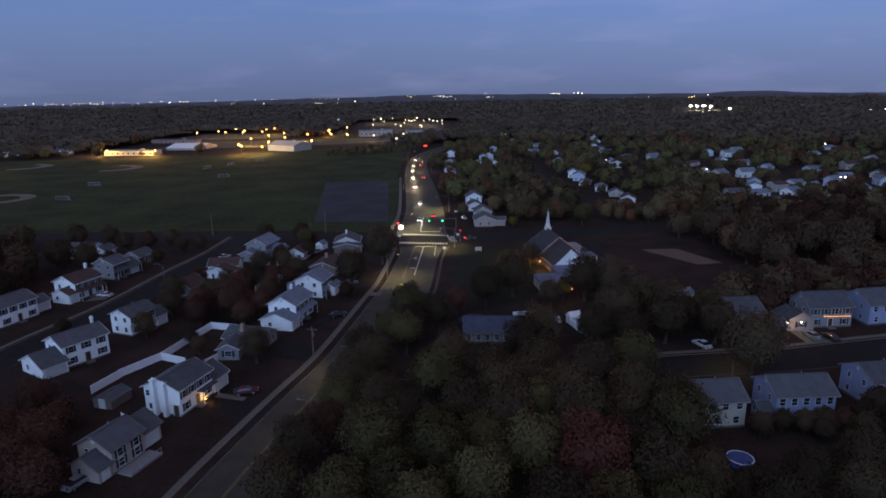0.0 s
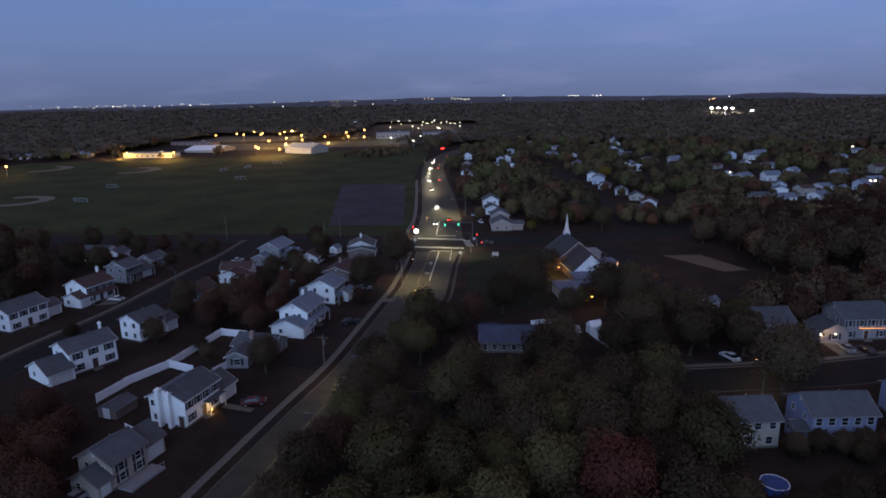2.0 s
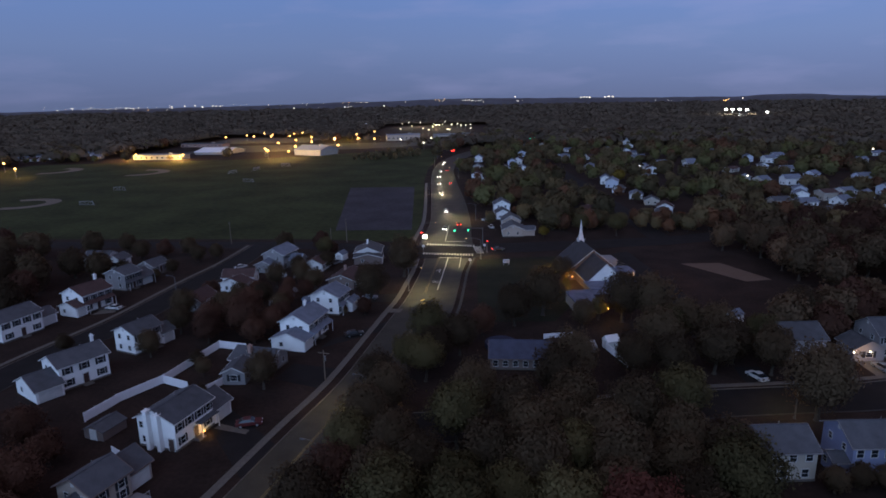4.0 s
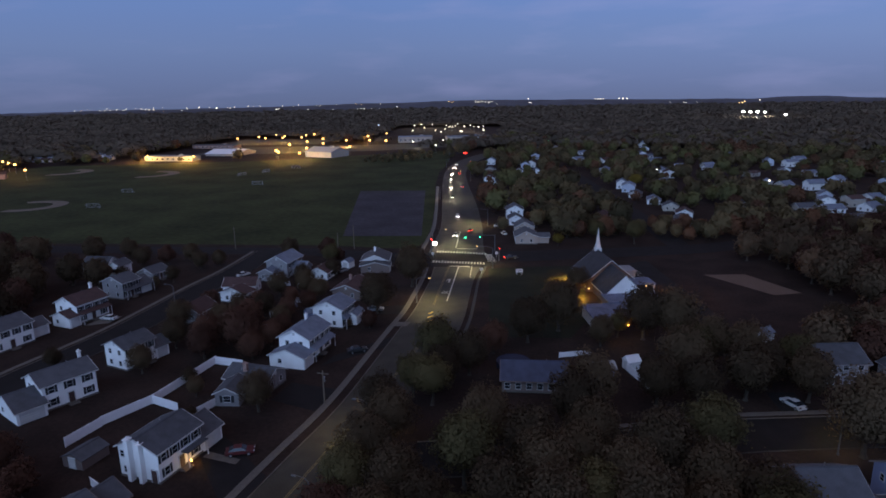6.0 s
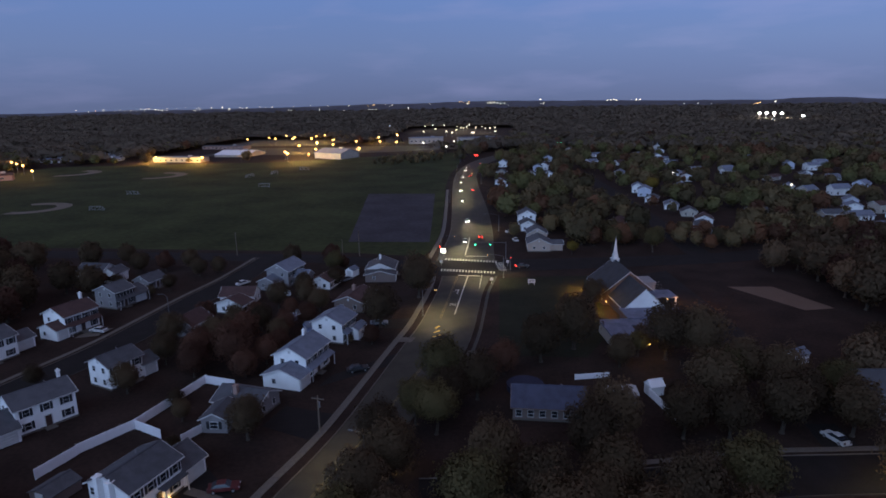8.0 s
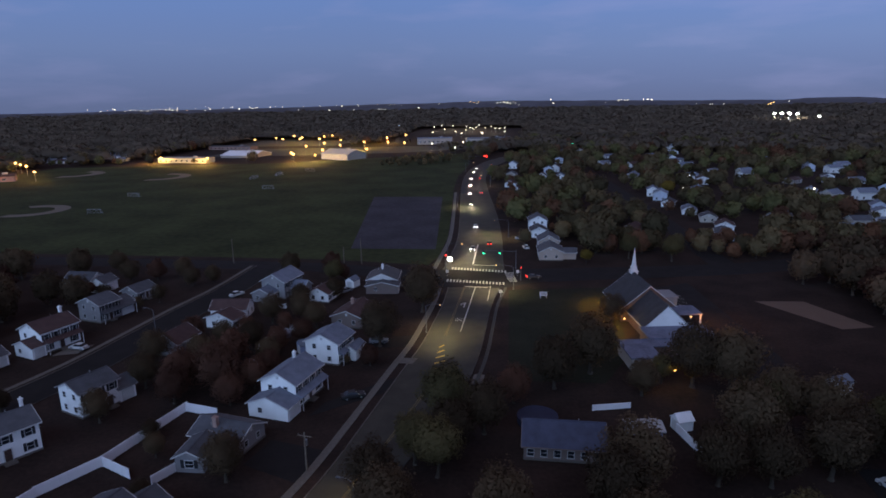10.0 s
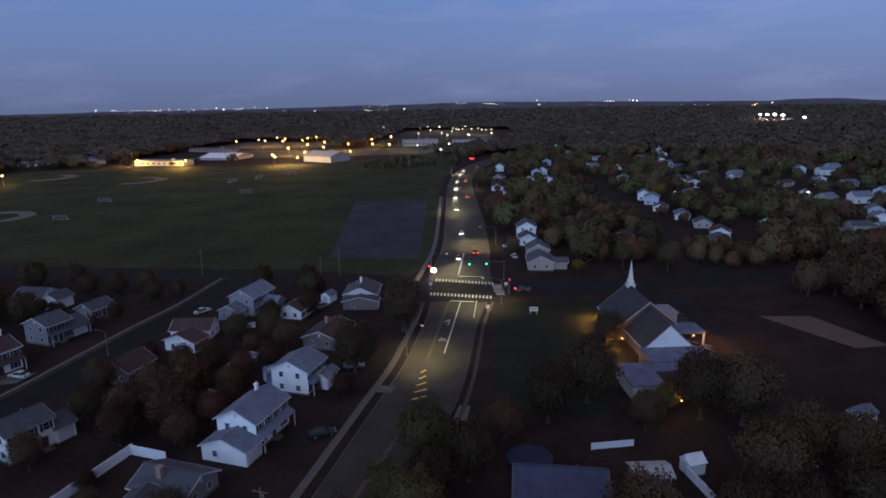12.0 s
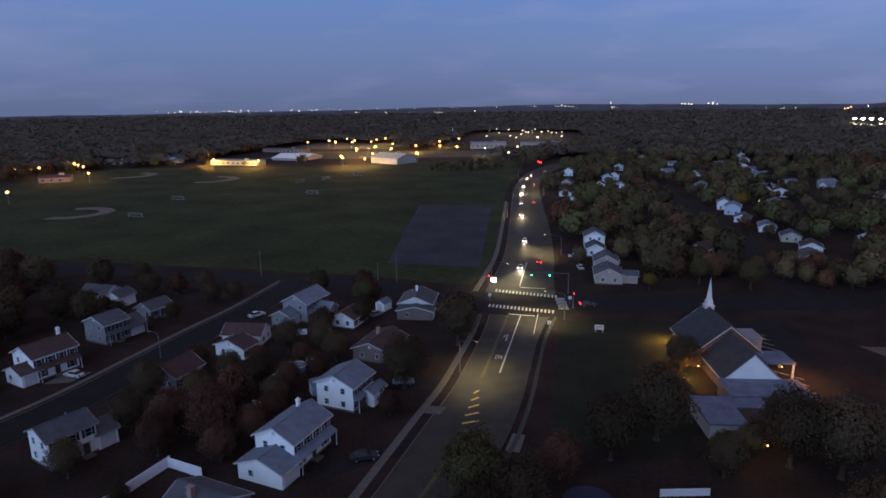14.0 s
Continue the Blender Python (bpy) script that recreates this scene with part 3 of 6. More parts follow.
# the row on the left of the main road, nearest first
w0 = house(-53.0, 86.8, 71, 6.2, 6.8, 4.2, 6.0, TAN_SIDING, DARK_SHINGLE, "tan split-level house with a dark shingle roof", rows=((1.4, 2), (3.1, 2)), door=False, wings=((-4.4, -0.5, 2.4, 5.4, 2.3, 3.9, 0), (5.4, 0.5, 4.4, 6.0, 3.0, 4.9, 0)), board=DARK_SIDING)
part("deck", Geo().box(0.4, -5.0, 0.0, 6.4, 2.8, 0.35), GREY_SIDING, w0, "worn grey timber deck")
for k in range(6):
    part("rail_post", Geo().box(-2.7 + 1.24 * k, -6.3, 0.35, 0.08, 0.08, 0.9), GREY_SIDING, w0)
part("rail", Geo().box(0.4, -6.3, 1.25, 6.4, 0.1, 0.07), GREY_SIDING, w0)
w1 = house(-49.9, 105.5, 74, 9.2, 7.6, 5.2, 6.9, WHITE_SIDING, DARK_SHINGLE, "white two-storey house with a dark roof and a lit porch", wings=((7.0, -0.6, 4.6, 6.6, 2.7, 4.7, 0),), rows=((1.5, 3), (4.0, 4)), gable=False)
chimney(w1, -5.05, 1.2, 6.9, WHITE_SIDING)
chimney(w1, -5.0, -0.9, 6.4, WHITE_SIDING)
window(w1, -4.64, 3.0, 4.0, 180, 0.7, 1.0, False)
window(w1, -4.64, 2.6, 1.4, 180, 0.7, 1.0, False)
leaf_door(w1, "side_door", -4.66, -2.9, 180, 1.0, 2.1, DOOR, 0.1)
porch = part("porch_roof", Geo().slab([(0.0, -3.8), (0.0, -5.2), (4.6, -5.2), (4.6, -3.8)][::-1], 2.7, 2.85), DARK_SHINGLE, w1)
for px in (0.2, 4.4):
    part("porch_post", Geo().box(px, -5.05, 0, 0.14, 0.14, 2.7), TRIM, w1)
w2 = house(-39.5, 150.5, 77, 9.8, 7.5, 5.2, 7.1, WHITE_SIDING, SHINGLE, "white two-storey house with a grey roof and dark shutters", wings=((-7.0, -0.4, 4.2, 8.4, 2.6, 4.2, 0),), stack=(3.4, 1.4, 7.7, WHITE_SIDING, 5.5, 0.55, 0.5))
pent_roof(w2, -4.9, 4.9, -3.75, 2.8, 1.5, SHINGLE)
w3 = house(-37.4, 169.6, 78, 7.6, 8.0, 5.0, 6.8, WHITE_SIDING, SHINGLE, "white two-storey house with a grey roof and a front porch", wings=((1.8, -5.2, 4.6, 2.4, 2.6, 3.3, 0),))
pent_roof(w3, -3.8, -0.8, -4.0, 2.7, 1.3, SHINGLE)
house(-37.4, 193.5, 80, 11.0, 8.4, 2.8, 4.4, DARK_SIDING, RED_SHINGLE, "low brown house with a dark roof", rows=((1.5, 4),), stack=(1.0, 1.0, 5.6, BRICK, 3.0, 0.7, 0.7))
house(-45.0, 133.4, 166, 9.6, 7.0, 2.6, 4.2, GREY_SIDING, DARK_SHINGLE, "low grey ranch house with a dark roof behind a white fence", rows=((1.5, 3),), side=1, wings=((0.7, 6.4, 6.0, 4.6, 2.6, 3.7, -76),), stack=(1.0, 1.5, 5.2, BRICK, 3.0, 0.8, 0.7))
hap = house(-35.7, 225.0, 93, 10.0, 9.0, 3.3, 5.2, DARK_SIDING, DARK_SHINGLE, "brown house with a pale gable near the crossing", rows=((1.5, 3),), wings=((-6.6, -0.5, 4.0, 9.6, 2.4, 3.6, 0),), stack=(1.0, 0.5, 6.4, WHITE_SIDING, 4.5, 0.6, 0.6))
part("gable_board", Geo().add([(-5.45, -4.4, 3.45), (-5.45, 4.4, 3.45), (-5.45, 0, 5.2), (-5.55, -4.4, 3.45), (-5.55, 4.4, 3.45), (-5.55, 0, 5.2)], [(0, 1, 2), (5, 4, 3), (0, 3, 4, 1), (1, 4, 5, 2), (2, 5, 3, 0)]), TRIM, hap, "white gable board")
# the middle rows, backs to each other
house(-81.3, 127.0, 57, 9.7, 7.4, 5.1, 6.8, WHITE_SIDING, DARK_SHINGLE, "white two-storey house with a dark roof and black shutters", side=-1, rows=((1.5, 3), (4.0, 3)), wings=((-7.4, -0.7, 5.0, 9.0, 2.5, 4.6, 0),), stack=(4.2, 1.0, 8.0, WHITE_SIDING, 5.5, 0.5, 0.5))
house(-77.0, 143.7, 67, 7.4, 6.6, 5.1, 6.6, WHITE_SIDING, DARK_SHINGLE, "white house with a dark roof behind a tree", rows=((1.5, 2), (4.0, 3)), wings=((5.4, -0.9, 3.4, 5.0, 2.8, 4.2, 0),), board=GREY_SIDING)
house(-70.0, 187.2, 77, 4.8, 8.2, 2.9, 4.4, WHITE_SIDING, RED_SHINGLE, "white gabled ranch house with a brown roof", rows=((1.5, 2),), door=False)
house(-71.6, 195.0, 5, 9.4, 6.6, 3.0, 4.7, WHITE_SIDING, RED_SHINGLE, "white ranch house with a red roof", rows=((1.5, 3),))
house(-65.0, 215.7, 78, 10.2, 7.6, 5.2, 7.2, GREY_SIDING, SHINGLE, "grey two-storey house with a grey roof", wings=((-7.2, 1.4, 4.4, 6.0, 2.6, 4.0, 0), (0.5, -5.4, 5.6, 4.6, 2.8, 4.4, 90)))
house(-74.9, 171.9, 79, 7.6, 6.4, 3.1, 5.2, GREY_SIDING, RED_SHINGLE, "grey house with a brown roof among trees", rows=((1.5, 3),))
house(-51.0, 211.5, 80, 8.0, 6.4, 2.7, 4.2, WHITE_SIDING, RED_SHINGLE, "low white house with a brown roof among the back gardens", rows=((1.5, 3),), door=False)
# across the side street
house(-114.0, 152.0, 72, 10.5, 8.0, 5.1, 6.9, WHITE_SIDING, DARK_SHINGLE, "white two-storey house with dark shutters across the side street", wings=((7.6, 0.5, 5.6, 5.4, 2.6, 4.0, 0),))
w4 = house(-107.0, 172.4, 71, 9.2, 8.0, 5.2, 7.1, WHITE_SIDING, RED_SHINGLE, "white two-storey house with a brown roof", wings=((-5.8, -1.4, 3.2, 6.4, 2.7, 4.0, 0),), stack=(3.5, 0.5, 8.6, WHITE_SIDING, 5.5, 0.6, 0.6))
pent_roof(w4, -4.2, 4.6, -4.0, 2.8, 1.6, RED_SHINGLE)
w5 = house(-107.4, 191.6, 74, 6.4, 7.8, 5.0, 6.7, GREY_SIDING, DARK_SHINGLE, "grey two-storey house with a front porch", rows=((1.5, 3), (4.0, 3)), wings=((5.4, -0.8, 4.6, 6.2, 3.2, 4.6, 0),))
pent_roof(w5, -3.2, 7.4, -3.9, 2.7, 1.5, DARK_SHINGLE)
house(-130.0, 217.5, -4, 9.0, 6.4, 3.6, 5.4, WHITE_SIDING, DARK_SHINGLE, "white house near the field edge", rows=((1.5, 3),), wings=((7.0, -0.5, 6.0, 5.0, 3.0, 4.6, 90),))
house(-107.2, 209.6, 75, 7.0, 6.0, 2.8, 4.4, GREY_SIDING, DARK_SHINGLE, "low grey house at the street's end", rows=((1.5, 3),))
# right of the road
house(61.6, 98.7, 2, 10.4, 7.4, 4.8, 6.9, BLUE_SIDING, DARK_SHINGLE, "blue-grey two-storey house with a grey roof", side=1, shutters=False, rows=((3.7, 5),), door=False, wings=((-6.4, -1.8, 2.2, 3.0, 2.1, 2.8, 0),), board=GREY_SIDING)
house(45.7, 97.0, 4, 9.6, 7.6, 4.9, 7.0, CREAM_SIDING, DARK_SHINGLE, "cream two-storey house with a dark roof behind trees", side=1, shutters=False, board=GREY_SIDING)
house(79.8, 103.0, 5, 9.0, 8.0, 5.0, 7.0, BLUE_SIDING, DARK_SHINGLE, "blue-grey house at the residential street", side=1, shutters=False, board=GREY_SIDING)
house(92.0, 141.5, 3, 10.5, 8.2, 5.1, 7.6, GREY_SIDING, DARK_SHINGLE, "grey house with an orange-lit porch", wings=((-8.0, -2.4, 6.0, 6.4, 2.8, 4.4, 90),), board=GREY_SIDING)
house(69.6, 140.5, 3, 11.5, 9.2, 4.7, 6.9, GREY_SIDING, DARK_SHINGLE, "grey house with a low roof on the residential street", shutters=False, board=GREY_SIDING)
house(107.0, 143.5, 9, 11.5, 9.0, 5.0, 7.6, BLUE_SIDING, DARK_SHINGLE, "pale two-storey house beside the lit one", shutters=False, board=GREY_SIDING)
house(11.2, 135.4, -3, 12.6, 8.0, 2.6, 4.9, DARK_SIDING, BLUE_SHINGLE, "dark low house with a slate-blue roof under trees", rows=((1.4, 6),), door=False, gable=False, shutters=False, board=DARK_SIDING)
house(24.9, 139.6, 6, 5.2, 3.6, 2.3, 2.9, BLUE_SIDING, STEEL_ROOF, "small garden outbuilding with a pale flat roof", rows=(), door=False, gable=False, board=GREY_SIDING)
house(18.2, 262.6, 90, 10.0, 8.4, 3.1, 5.1, TAN_SIDING, DARK_SHINGLE, "cream gabled house at the corner with a wide window", rows=((1.5, 3),), wings=((-0.5, -6.0, 6.0, 4.6, 2.5, 3.6, 90),))
house(18.2, 273.2, 90, 8.8, 7.6, 4.6, 6.7, TAN_SIDING, DARK_SHINGLE, "cream two-storey house behind the corner", shutters=False)
house(15.9, 298.1, 92, 8.0, 6.4, 3.2, 4.8, WHITE_SIDING, DARK_SHINGLE, "white one-storey gabled house along the far road", rows=((1.5, 3),), shutters=False)
house(16.2, 311.8, 91, 9.0, 7.6, 5.0, 7.0, WHITE_SIDING, DARK_SHINGLE, "white gabled house along the far road", shutters=False)

# houses farther off, each with its own turn and size
FAR_HOUSES = [
    (9, 564, 85, 2),
    (7, 488, 85, 2),
    (10, 420, 80, 1),
    (51, 607, 85, 2),
    (42, 538, 80, 2),
    (42, 493, 85, 1),
    (81, 696, 70, 2),
    (101, 651, 15, 1),
    (84, 572, 60, 1),
    (156, 634, 85, 1),
    (180, 734, 85, 2),
    (149, 563, 5, 1),
    (131, 489, 10, 1),
    (89, 396, 75, 2),
    (88, 374, 70, 1),
    (92, 351, 75, 1),
    (95, 332, 78, 1),
    (96, 313, 75, 1),
    (90, 295, 75, 1),
    (131, 460, 80, 2),
    (118, 424, 80, 1),
    (55, 304, 62, 1),
    (168, 487, 20, 2),
    (231, 534, 80, 2),
    (243, 522, 10, 2),
    (213, 468, 70, 1),
    (178, 392, 30, 2),
    (197, 396, 10, 2),
    (187, 365, 70, 1),
    (126, 332, 30, 1),
    (138, 307, 15, 1),
    (152, 316, 4, 2),
    (150, 299, 60, 2),
    (-455, 653, 10, 2),
    (268, 561, 40, 1),
    (167, 321, 8, 1),
    (187, 339, 12, 2),
    (207, 356, 20, 1),
    (244, 402, 10, 2),
    (163, 296, 15, 1),
    (312, 517, 12, 1),
    (-395, 655, 5, 1),
    (-425, 690, 12, 1),
    (-455, 716, 15, 1),
    (-442, 722, 5, 1),
    (-468, 643, 30, 1),
    (-562, 842, 20, 1),
    (-477, 832, 30, 1),
    (-676, 1200, 10, 1),
    (108, 570, 40, 1),
    (193, 293, 5, 2),
    (284, 428, 8, 2),
    (250, 379, 5, 1),
    (256, 354, 80, 2),
    (354, 566, 10, 1),
    (229, 328, 60, 1),
    (320, 458, 40, 2),
    (210, 342, 60, 1),
    (228, 353, 20, 2),
    (213, 311, 10, 2),
    (187, 325, 30, 1),
    (276, 387, 50, 1),
    (29, 494, 85, 1),
    (36, 527, 85, 2),
    (6, 452, 85, 1),
    (87, 585, 30, 1),
    (114, 655, 12, 1),
    (153, 604, 10, 1),
    (190, 781, 85, 2),
    (174, 693, 85, 1),
    (88, 410, 78, 2),
    (173, 503, 20, 2),
    (154, 517, 40, 1),
    (261, 547, 10, 2),
    (221, 485, 75, 1),
    (173, 337, 70, 2),
    (-486, 650, 30, 1),
    (-451, 636, 5, 1),
    (-567, 863, 20, 2),
    (-438, 736, 20, 1),
    (226, 607, 30, 1),
    (188, 463, 40, 1),
    (178, 416, 60, 1),
    (220, 415, 40, 2),
    (283, 520, 20, 1),
    (227, 462, 10, 1),
    (94, 497, 70, 1),
    (140, 755, 60, 1),
    (140, 647, 40, 1),
]
WALLS = (WHITE_SIDING, CREAM_SIDING, WHITE_SIDING, PALE_SIDING, WHITE_SIDING)
ROOFS = (SHINGLE, SHINGLE, DARK_SHINGLE, SHINGLE, RED_SHINGLE)
rng = random.Random(5)
for i, (hx, hy, turn, big) in enumerate(FAR_HOUSES):
    he = 4.3 if big > 1 else 2.6
    house(hx, hy, turn, rng.uniform(8, 10.5), rng.uniform(6.2, 7.4), he, he + rng.uniform(1.4, 2.1), WALLS[i % 5], ROOFS[(i * 7 // 3) % 5],
          ("white", "cream", "white", "pale blue", "white")[i % 5] + (" two-storey" if big > 1 else " one-storey") + " house among trees in the distance",
          rows=((1.5, 2), (4.0, 2)) if big > 1 else ((1.5, 3),), shutters=False, group="distant houses", door=False, wings=((7.0, 0.5, 4.6, 5.8, 2.4, 3.6, 0),) if i % 3 == 0 else ())

# ---- the church ----
church = thing("church", pose(39.2, 191.3, 0, 0, 0, 97), "church with a steep dark roof, white gables and a white steeple", "church")
part("nave_wall", gable_body(Geo(), -6.0, 6.0, 10.4, 3.2, 8.1), DARK_BRICK, church, "brick front wing wall")
part("nave_roof", gable_roof(Geo(), -6.0, 6.0, 10.4, 3.2, 8.1, over=0.5), CHURCH_SHINGLE, church)
part("gable_wall", Geo().add([(-6.62, -5.2, 3.1), (-6.62, 5.2, 3.1), (-6.62, 0, 8.0), (-6.02, -5.2, 3.1), (-6.02, 5.2, 3.1), (-6.02, 0, 8.0)], [(2, 1, 0), (3, 4, 5), (0, 1, 4, 3), (1, 2, 5, 4), (2, 0, 3, 5)]), WHITE_SIDING, church, "white gable wall")
eaves(church, -6.2, 6.0, 10.4, 3.2, 8.1, 0.5)
part("sanctuary_wall", gable_body(Geo(), 6.0, 20.5, 14.0, 3.6, 9.3), DARK_BRICK, church, "brick sanctuary wall")
part("sanctuary_roof", gable_roof(Geo(), 6.0, 20.5, 14.0, 3.6, 9.3, over=0.6), CHURCH_SHINGLE, church)
eaves(church, 6.0, 20.5, 14.0, 3.6, 9.3, 0.6)
part("side_block", Geo().box(17.0, -8.6, 0, 6.0, 4.0, 3.4).box(17.0, -8.6, 3.4, 6.5, 4.5, 0.3), GREY_SIDING, church, "low grey side block")
part("hall_wall", Geo().box(-10.2, -0.8, 0, 7.0, 14.6, 3.0), DARK_BRICK, church, "low brick hall")
part("hall_roof", Geo().box(-10.2, -0.8, 3.0, 7.6, 15.2, 0.3), FLAT_ROOF, church, "flat pale grey roof")
part("annex_wall", Geo().box(-19.1, 11.0, 0, 9.8, 6.0, 2.9), CREAM_SIDING, church)
part("annex_roof", Geo().box(-19.1, 11.0, 2.9, 10.4, 6.6, 0.3), FLAT_ROOF, church, "flat pale grey roof")
part("link_wall", Geo().box(-15.4, 5.0, 0, 4.0, 6.6, 2.7), DARK_BRICK, church)
part("link_roof", Geo().box(-15.4, 5.0, 2.7, 4.6, 7.0, 0.25), FLAT_ROOF, church, "flat grey roof of the link")
part("canopy_roof", Geo().box(3.6, -8.6, 3.3, 6.4, 5.8, 0.35), FLAT_ROOF, church, "flat canopy roof over the entrance")
for cx, cy in ((0.8, -11.2), (6.4, -11.2)):
    part("canopy_post", Geo().box(cx, cy, 0, 0.3, 0.3, 3.3), TRIM, church)
sx, sy = 19.5, -0.2
part("steeple_base", Geo().box(sx, sy, 7.6, 1.9, 1.9, 2.0).box(sx, sy, 9.6, 2.2, 2.2, 0.2).box(sx, sy, 9.8, 1.4, 1.4, 1.1), TRIM, church, "white louvred steeple base")
part("spire", Geo().tube((sx, sy, 10.9), (sx, sy, 15.9), 0.72, 0.06, 8).tube((sx, sy, 15.9), (sx, sy, 16.4), 0.03, 0.03, 5), TRIM, church, "slender white spire")
for i in range(5):
    window(church, 7.4 + 2.9 * i, 7.04, 2.0, 90, 0.9, 1.8, False)
window(church, -13.74, -3.0, 1.6, 180, 1.6, 1.2, False)
window(church, -24.04, 11.0, 1.5, 180, 1.6, 1.0, False)


# ---- school and shop buildings past the field ----
def hall(x, y, turn, l, w, h, rise, wall, roof, label, bays=True):
    root = thing("hall_building", pose(x, y, 0, 0, 0, turn), label, "building")
    part("wall", gable_body(Geo(), -l / 2, l / 2, w, h, h + rise), wall, root)
    part("roof", gable_roof(Geo(), -l / 2, l / 2, w, h, h + rise, over=0.6, thick=0.35), roof, root)
    for i in range(int(l // 6) if bays else 0):
        for s in (-1, 1):
            window(root, -l / 2 + 3 + 6 * i, s * (w / 2 + 0.04), h * 0.45, 90 * s, 2.4, 1.5, False)
    leaf_door(root, "loading_door", -l / 2 - 0.05, 0, 180, 3.2, 3.2, TRIM)
    part("roof_unit", Geo().box(l * 0.2, 0, h + rise - 0.4, 3.5, 2.5, 1.8), METAL, root)
    return root


hall(-318, 640, -8, 54, 16, 4.6, 0.5, CREAM_SIDING, SHINGLE, "long low school building under yellow flood lamps")
hall(-283, 706, -8, 40, 38, 2.4, 3.6, TAN_SIDING, VINYL, "broad building with a pale flat roof", False)
hall(-163, 668, -28, 36, 28, 5.6, 4.0, CREAM_SIDING, STEEL_ROOF, "large white gabled gymnasium under flood lamps", False)
hall(-92, 880, 10, 46, 22, 8.0, 0.6, TAN_SIDING, SHINGLE, "pale two-storey building behind the school")
hall(-20, 905, 10, 60, 24, 6.0, 0.6, CREAM_SIDING, SHINGLE, "wide lit shop building")
hall(-345, 812, -10, 60, 18, 4.0, 0.5, BRICK, DARK_SHINGLE, "long low brick school wing in lamplight")
hall(-394, 490, 32, 22, 12, 4.2, 1.2, BRICK, RED_SHINGLE, "brick building with lit windows at the field's far side")


# ---- fences, small yard things ----
def fence(points, label, h=1.8):
    root = thing("fence", Matrix(), label, "fence")
    panel = Geo()
    panel.box(0, 0, 0.06, 2.36, 0.05, h - 0.14).box(0, 0, h - 0.1, 2.36, 0.12, 0.1).box(0, 0, 0.06, 2.36, 0.1, 0.12)
    post = Geo().box(0, 0, 0, 0.14, 0.14, h + 0.05).box(0, 0, h + 0.05, 0.19, 0.19, 0.05, 0, 0.4)
    pm, qm = panel.mesh("panel", VINYL), post.mesh("post", VINYL)
    for i, (x, y, a) in enumerate(along(points, 2.42)):
        ob = new("panel", pm)
        ob.parent, ob.matrix_world = root, pose(x, y, 0.02, 0, 0, a)
        ob = new("post", qm)
        ob.parent, ob.matrix_world = root, pose(x - 1.21 * math.cos(radians(a)), y - 1.21 * math.sin(radians(a)), 0, 0, 0, a)
    return root


fence([(-69.0, 109.5), (-66.6, 117.5), (-62.2, 125.0), (-57.8, 143.2)], "tall white vinyl fence panels between back gardens")
fence([(-57.8, 143.2), (-51.4, 141.6)], "white vinyl fence across a garden")
fence([(-62.2, 125.0), (-56.6, 122.4)], "white vinyl fence behind the lit house")

fence([(-52.0, 95.4), (-58.8, 99.8)], "white vinyl fence between two gardens", 1.5)
fence([(-51.4, 120.8), (-49.4, 124.8)], "white vinyl fence beside a low gable", 1.6)
fence([(17.8, 148.4), (25.6, 150.0)], "white vinyl fence behind a garden", 1.2)

fence([(-55.6, 172.9), (-54.5, 183.3)], "white vinyl fence round a back garden", 1.5)
fence([(-52.5, 185.8), (-48.0, 183.4)], "short white vinyl fence behind a small pool", 1.5)
fence([(-54.1, 164.2), (-48.4, 163.7)], "white vinyl fence between two back gardens", 1.4)
fence([(-56.4, 200.7), (-54.0, 203.8)], "short white vinyl fence beside the brown-roofed house", 1.4)
fence([(-63.7, 200.5), (-58.4, 202.1)], "white vinyl fence near the red-roofed house", 1.5)
fence([(31.0, 142.0), (33.4, 132.6), (35.4, 132.9)], "white vinyl fence beside an outbuilding", 1.6)



def shed(x, y, turn, w, l, h, wall, roof, label):
    root = thing("shed", pose(x, y, 0, 0, 0, turn), label, "shed")
    part("wall", gable_body(Geo(), -l / 2, l / 2, w, h, h + 0.9), wall, root)
    part("roof", gable_roof(Geo(), -l / 2, l / 2, w, h, h + 0.9, over=0.2, thick=0.1), roof, root)
    leaf_door(root, "door", -l / 2 - 0.03, 0, 180, 1.2, 1.8, TRIM)
    return root


shed(-63.0, 106.0, 74, 4.2, 5.0, 1.7, DARK_SIDING, DARK_SHINGLE, "low dark shed beside a white house")
shed(-45.5, 224.0, 70, 3.0, 3.6, 2.2, WHITE_SIDING, SHINGLE, "small white shed beside dark trees")
shed(-44.0, 172.2, 40, 2.6, 3.2, 2.2, BLUE_SIDING, SHINGLE, "small blue-grey garden shed")
shed(66.0, 159.5, 30, 3.0, 4.0, 2.2, WHITE_SIDING, SHINGLE, "small white shed among trees")
shed(32.2, 143.2, 20, 2.4, 2.8, 2.0, WHITE_SIDING, VINYL, "small white shed with a pale roof")


def pool(x, y, r, cover, label):
    root = thing("swimming_pool", pose(x, y, 0), label, "pool")
    n = 24
    ringp = [(r * math.cos(2 * math.pi * i / n), r * math.sin(2 * math.pi * i / n)) for i in range(n)]
    part("wall", Geo().slab(ringp, 0, 1.2), cover, root)
    rim = Geo()
    for i in range(n):
        a, b = ringp[i], ringp[(i + 1) % n]
        rim.tube((a[0], a[1], 1.22), (b[0], b[1], 1.22), 0.08, 0.08, 6)
    part("rim", rim, cover if cover is POOL_DARK else VINYL, root)
    part("cover", Geo().slab([(px * 0.97, py * 0.97) for px, py in ringp], 1.2, 1.24), cover, root)


